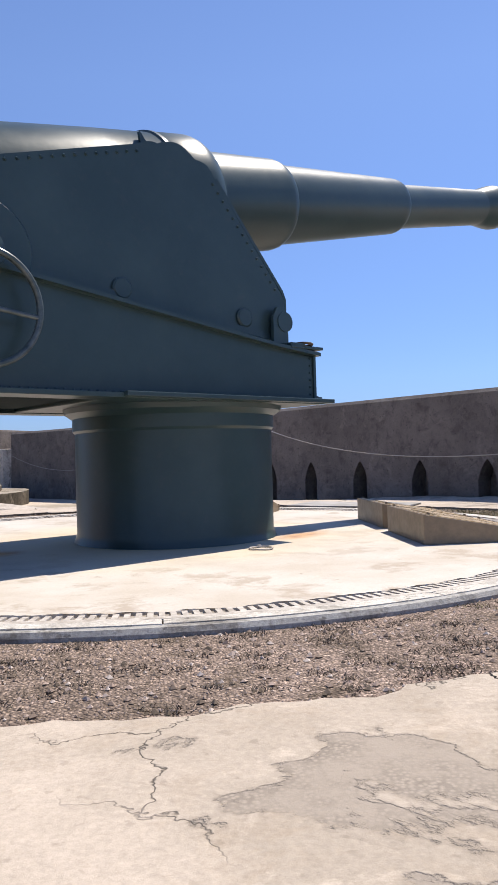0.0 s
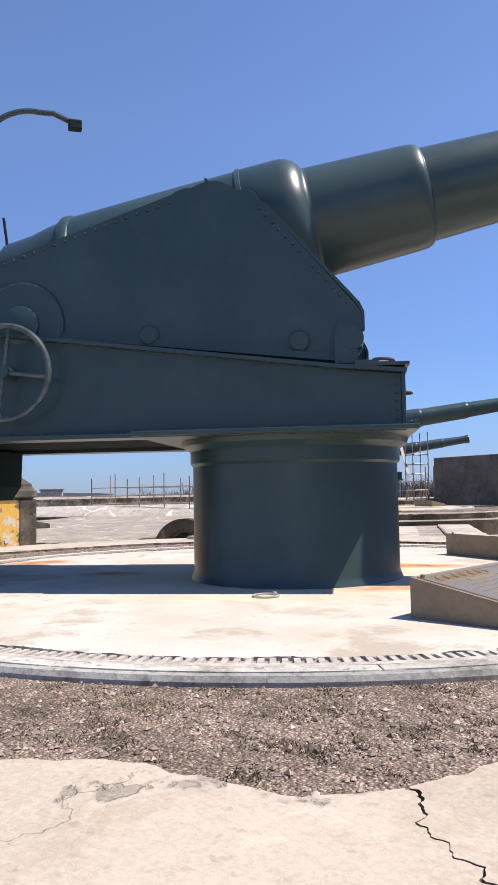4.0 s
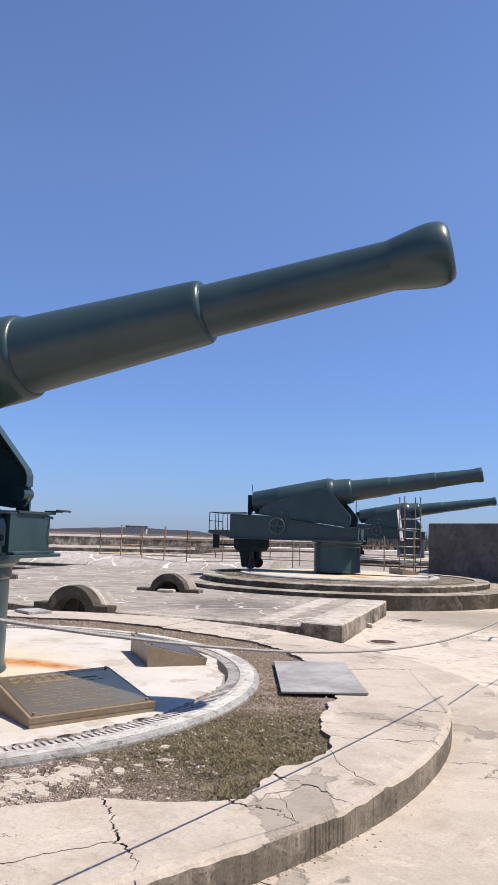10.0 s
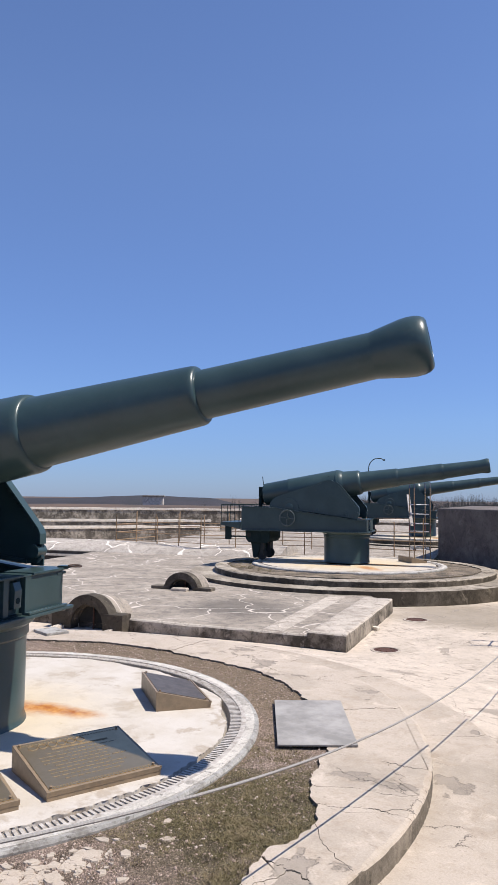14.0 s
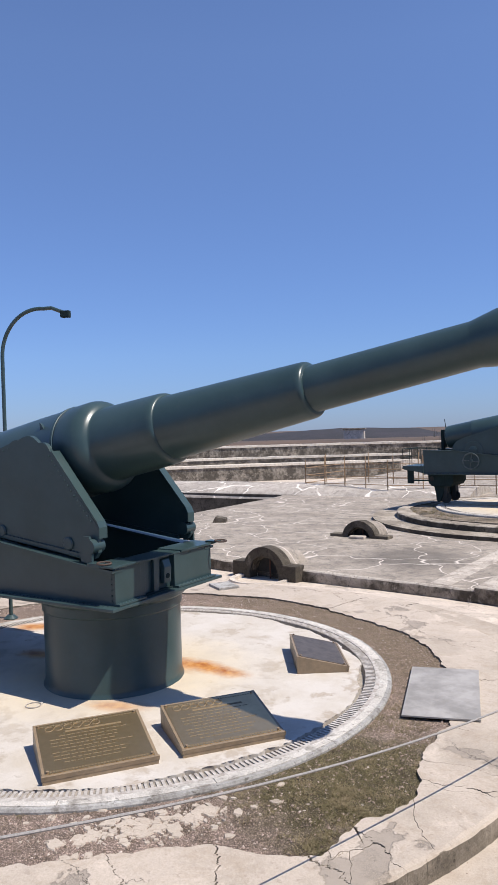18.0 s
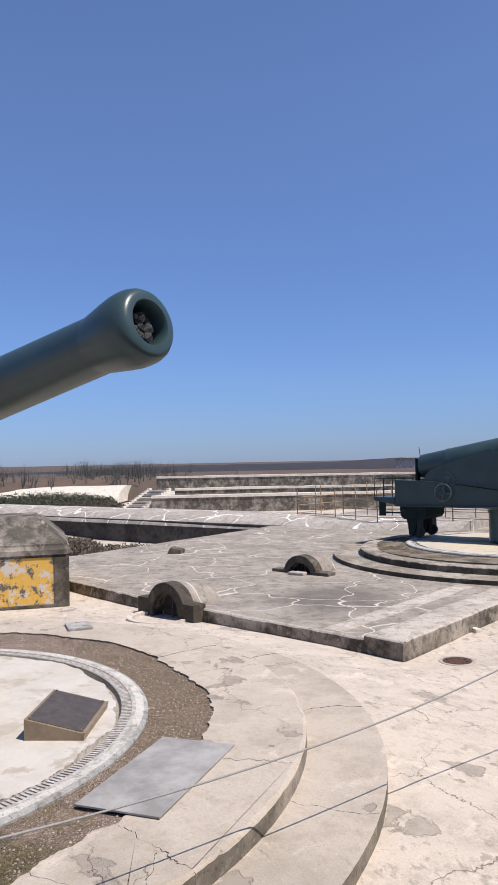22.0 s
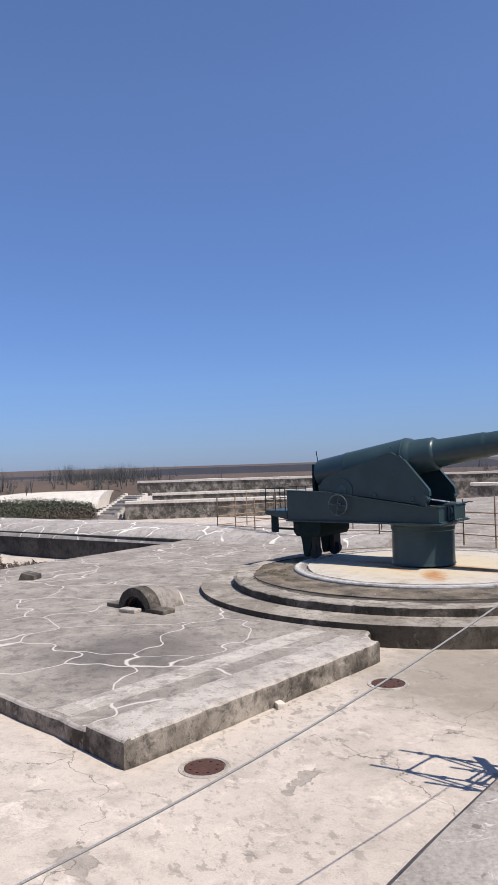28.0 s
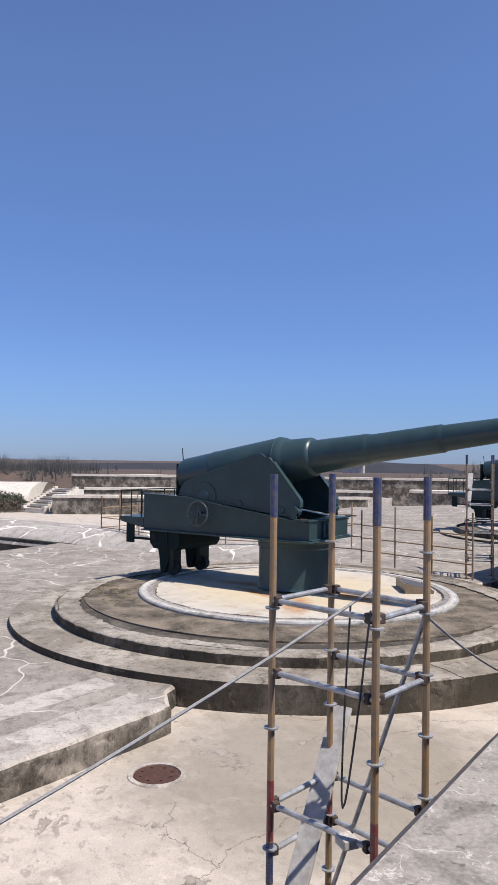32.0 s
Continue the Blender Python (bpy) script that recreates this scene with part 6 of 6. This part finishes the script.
def stones():
    rnd = random.Random(11)
    verts, faces = [], []
    for c, r0, r1, n in ((C1, 4.87, 6.1, 26000), (C2, 5.12, 6.5, 5000)):
        for _ in range(n):
            a = rnd.uniform(0, 2 * math.pi)
            r = math.sqrt(rnd.uniform(r0 ** 2, (r1 + 0.25) ** 2))
            s = 0.006 + 0.016 * rnd.random() ** 4
            x, y = c.x + r * math.cos(a), c.y + r * math.sin(a)
            k = len(verts)
            z = 0.822 + s * 0.3
            t = rnd.uniform(0, 3)
            for j in range(4):
                b = t + j * math.pi / 2 + rnd.uniform(-0.4, 0.4)
                verts.append((x + s * math.cos(b) * rnd.uniform(0.7, 1.3), y + s * math.sin(b) * rnd.uniform(0.7, 1.3), z + rnd.uniform(-0.2, 0.2) * s))
            verts += [(x, y, z + s * rnd.uniform(0.5, 0.9)), (x, y, z - s * 0.6)]
            for j in range(4):
                faces += [(k + j, k + (j + 1) % 4, k + 4), (k + (j + 1) % 4, k + j, k + 5)]
    tagged(raw("loose_stones", verts, faces, M_STONES), "loose brown and pale gravel stones", "gravel", kind="stuff")


def grass(name, places, label):
    rnd = random.Random(5)
    verts, faces = [], []
    for cx, cy, sx, sy, n, h, z in places:
        clumps = [(rnd.gauss(cx, sx), rnd.gauss(cy, sy)) for _ in range(max(1, n // 45))]
        for k in range(n):
            x, y = clumps[k % len(clumps)]
            x, y = rnd.gauss(x, 0.045), rnd.gauss(y, 0.045)
            if (Vector((x, y)) - C1).length < 4.9 and z > 0.7:
                continue
            hh = h * rnd.uniform(0.4, 1.1)
            a = rnd.uniform(0, 6.28)
            lx, ly = rnd.gauss(0, 1.1) * hh, rnd.gauss(0, 1.1) * hh
            k = len(verts)
            verts += [(x - 0.005 * math.cos(a), y - 0.005 * math.sin(a), z), (x + 0.005 * math.cos(a), y + 0.005 * math.sin(a), z), (x + lx, y + ly, z + hh)]
            faces.append((k, k + 1, k + 2))
    tagged(raw(name, verts, faces, M_GRASS if name == "dry_grass" else M_LEAF), label, "grass", kind="stuff")


def mortar():
    """Crumbled white mortar lying in lumps."""
    rnd = random.Random(8)
    verts, faces = [], []
    for _ in range(420):
        a = radians(rnd.gauss(-11, 6))
        r = rnd.gauss(5.4, 0.16)
        s = 0.012 + 0.07 * rnd.random() ** 3
        x, y = C1.x + r * math.cos(a), C1.y + r * math.sin(a)
        k, e = len(verts), []
        for j in range(5):
            b = j * 1.2566
            e.append(s * rnd.uniform(0.5, 1.5))
            verts.append((x + e[j] * math.cos(b), y + e[j] * math.sin(b), 0.822))
        for j in range(5):
            b = j * 1.2566
            verts.append((x + 0.85 * e[j] * math.cos(b), y + 0.85 * e[j] * math.sin(b), 0.834 + rnd.uniform(0, 0.008)))
        faces.append(tuple(range(k + 5, k + 10)))
        for j in range(5):
            faces.append((k + j, k + (j + 1) % 5, k + 5 + (j + 1) % 5, k + 5 + j))
    tagged(raw("broken_mortar", verts, faces, M_FLOOR), "crumbled white mortar lumps in the gravel", "mortar", kind="stuff")


def dead_tufts():
    """Low dead moss and weed tufts scattered in the gravel."""
    rnd = random.Random(23)
    verts, faces = [], []
    for _ in range(380):
        a = radians(rnd.uniform(-125, 25))
        r = 4.93 + 1.25 * rnd.random() ** 1.3
        s = rnd.uniform(0.02, 0.075)
        cx, cy = C1.x + r * math.cos(a), C1.y + r * math.sin(a)
        for _ in range(int(1100 * s)):
            x, y = rnd.gauss(cx, s), rnd.gauss(cy, s * 0.7)
            if (Vector((x, y)) - C1).length < 4.89:
                continue
            h = rnd.uniform(0.006, 0.026)
            b = rnd.uniform(0, 6.28)
            ux, uy = 0.005 * math.cos(b), 0.005 * math.sin(b)
            k = len(verts)
            verts += [(x - ux, y - uy, 0.82), (x + ux, y + uy, 0.82), (x + rnd.gauss(0, 0.9) * h, y + rnd.gauss(0, 0.9) * h, 0.82 + h)]
            faces.append((k, k + 1, k + 2))
    tagged(raw("dead_moss", verts, faces, M_DEAD), "low dead brown moss tufts in the gravel bed", "moss", kind="stuff")


dead_tufts()
mortar()
stones()
grass("dry_grass", [(4.35, 10.7, 0.36, 0.75, 17000, 0.024, 0.82), (5.2, 10.1, 0.4, 0.35, 9000, 0.03, 0.83), (5.75, 9.35, 0.13, 0.13, 1300, 0.035, 0.84), (3.3, 12.0, 0.4, 0.3, 2600, 0.03, 0.82), (4.5, 9.3, 0.22, 0.5, 1600, 0.03, 0.82), (3.6, 7.2, 0.12, 0.5, 300, 0.03, 0.82), (2.6, 5.3, 0.6, 0.5, 500, 0.025, 0.82), (2.0, 4.4, 0.5, 0.12, 300, 0.03, 0.82), (C2.x - 4.6, C2.y - 3.3, 0.8, 0.6, 2600, 0.06, 0.83), (C2.x - 1.5, C2.y - 5.7, 1.1, 0.3, 2200, 0.04, 0.83), (C2.x - 5.6, C2.y - 0.8, 0.3, 0.9, 1500, 0.05, 0.83)], "short dry grass tufts in the gravel bed")
grass("green_weeds", [(6.5, 7.4, 0.05, 0.045, 1300, 0.06, 0.6), (6.4, 7.35, 0.08, 0.05, 200, 0.025, 0.6)], "small green weed at the foot of the kerb")


def kerb_crumbs():
    """Stones, white chips and dirt gathered at the foot of the kerb."""
    rnd = random.Random(31)
    verts, faces = [], []
    c = C1 + Vector((-0.25, -0.1))
    for _ in range(1300):
        a = radians(rnd.choice((-8, -2, 6, -20)) + rnd.gauss(0, 4))
        r = 7.62 + bulge(a, 0.55) + 0.01 + 0.24 * rnd.random() ** 4
        s = 0.003 + 0.013 * rnd.random() ** 5
        x, y = c.x + r * math.cos(a), c.y + r * math.sin(a)
        k = len(verts)
        for j in range(4):
            b = j * math.pi / 2 + rnd.uniform(-0.4, 0.4)
            verts.append((x + s * math.cos(b) * rnd.uniform(0.7, 1.4), y + s * math.sin(b) * rnd.uniform(0.7, 1.4), 0.602 + s * 0.3))
        verts += [(x, y, 0.602 + s * rnd.uniform(0.6, 1.1)), (x, y, 0.6 - s * 0.2)]
        for j in range(4):
            faces += [(k + j, k + (j + 1) % 4, k + 4), (k + (j + 1) % 4, k + j, k + 5)]
    tagged(raw("kerb_crumbs", verts, faces, M_STONES), "small stones and dirt at the foot of the kerb", "gravel", kind="stuff")


kerb_crumbs()
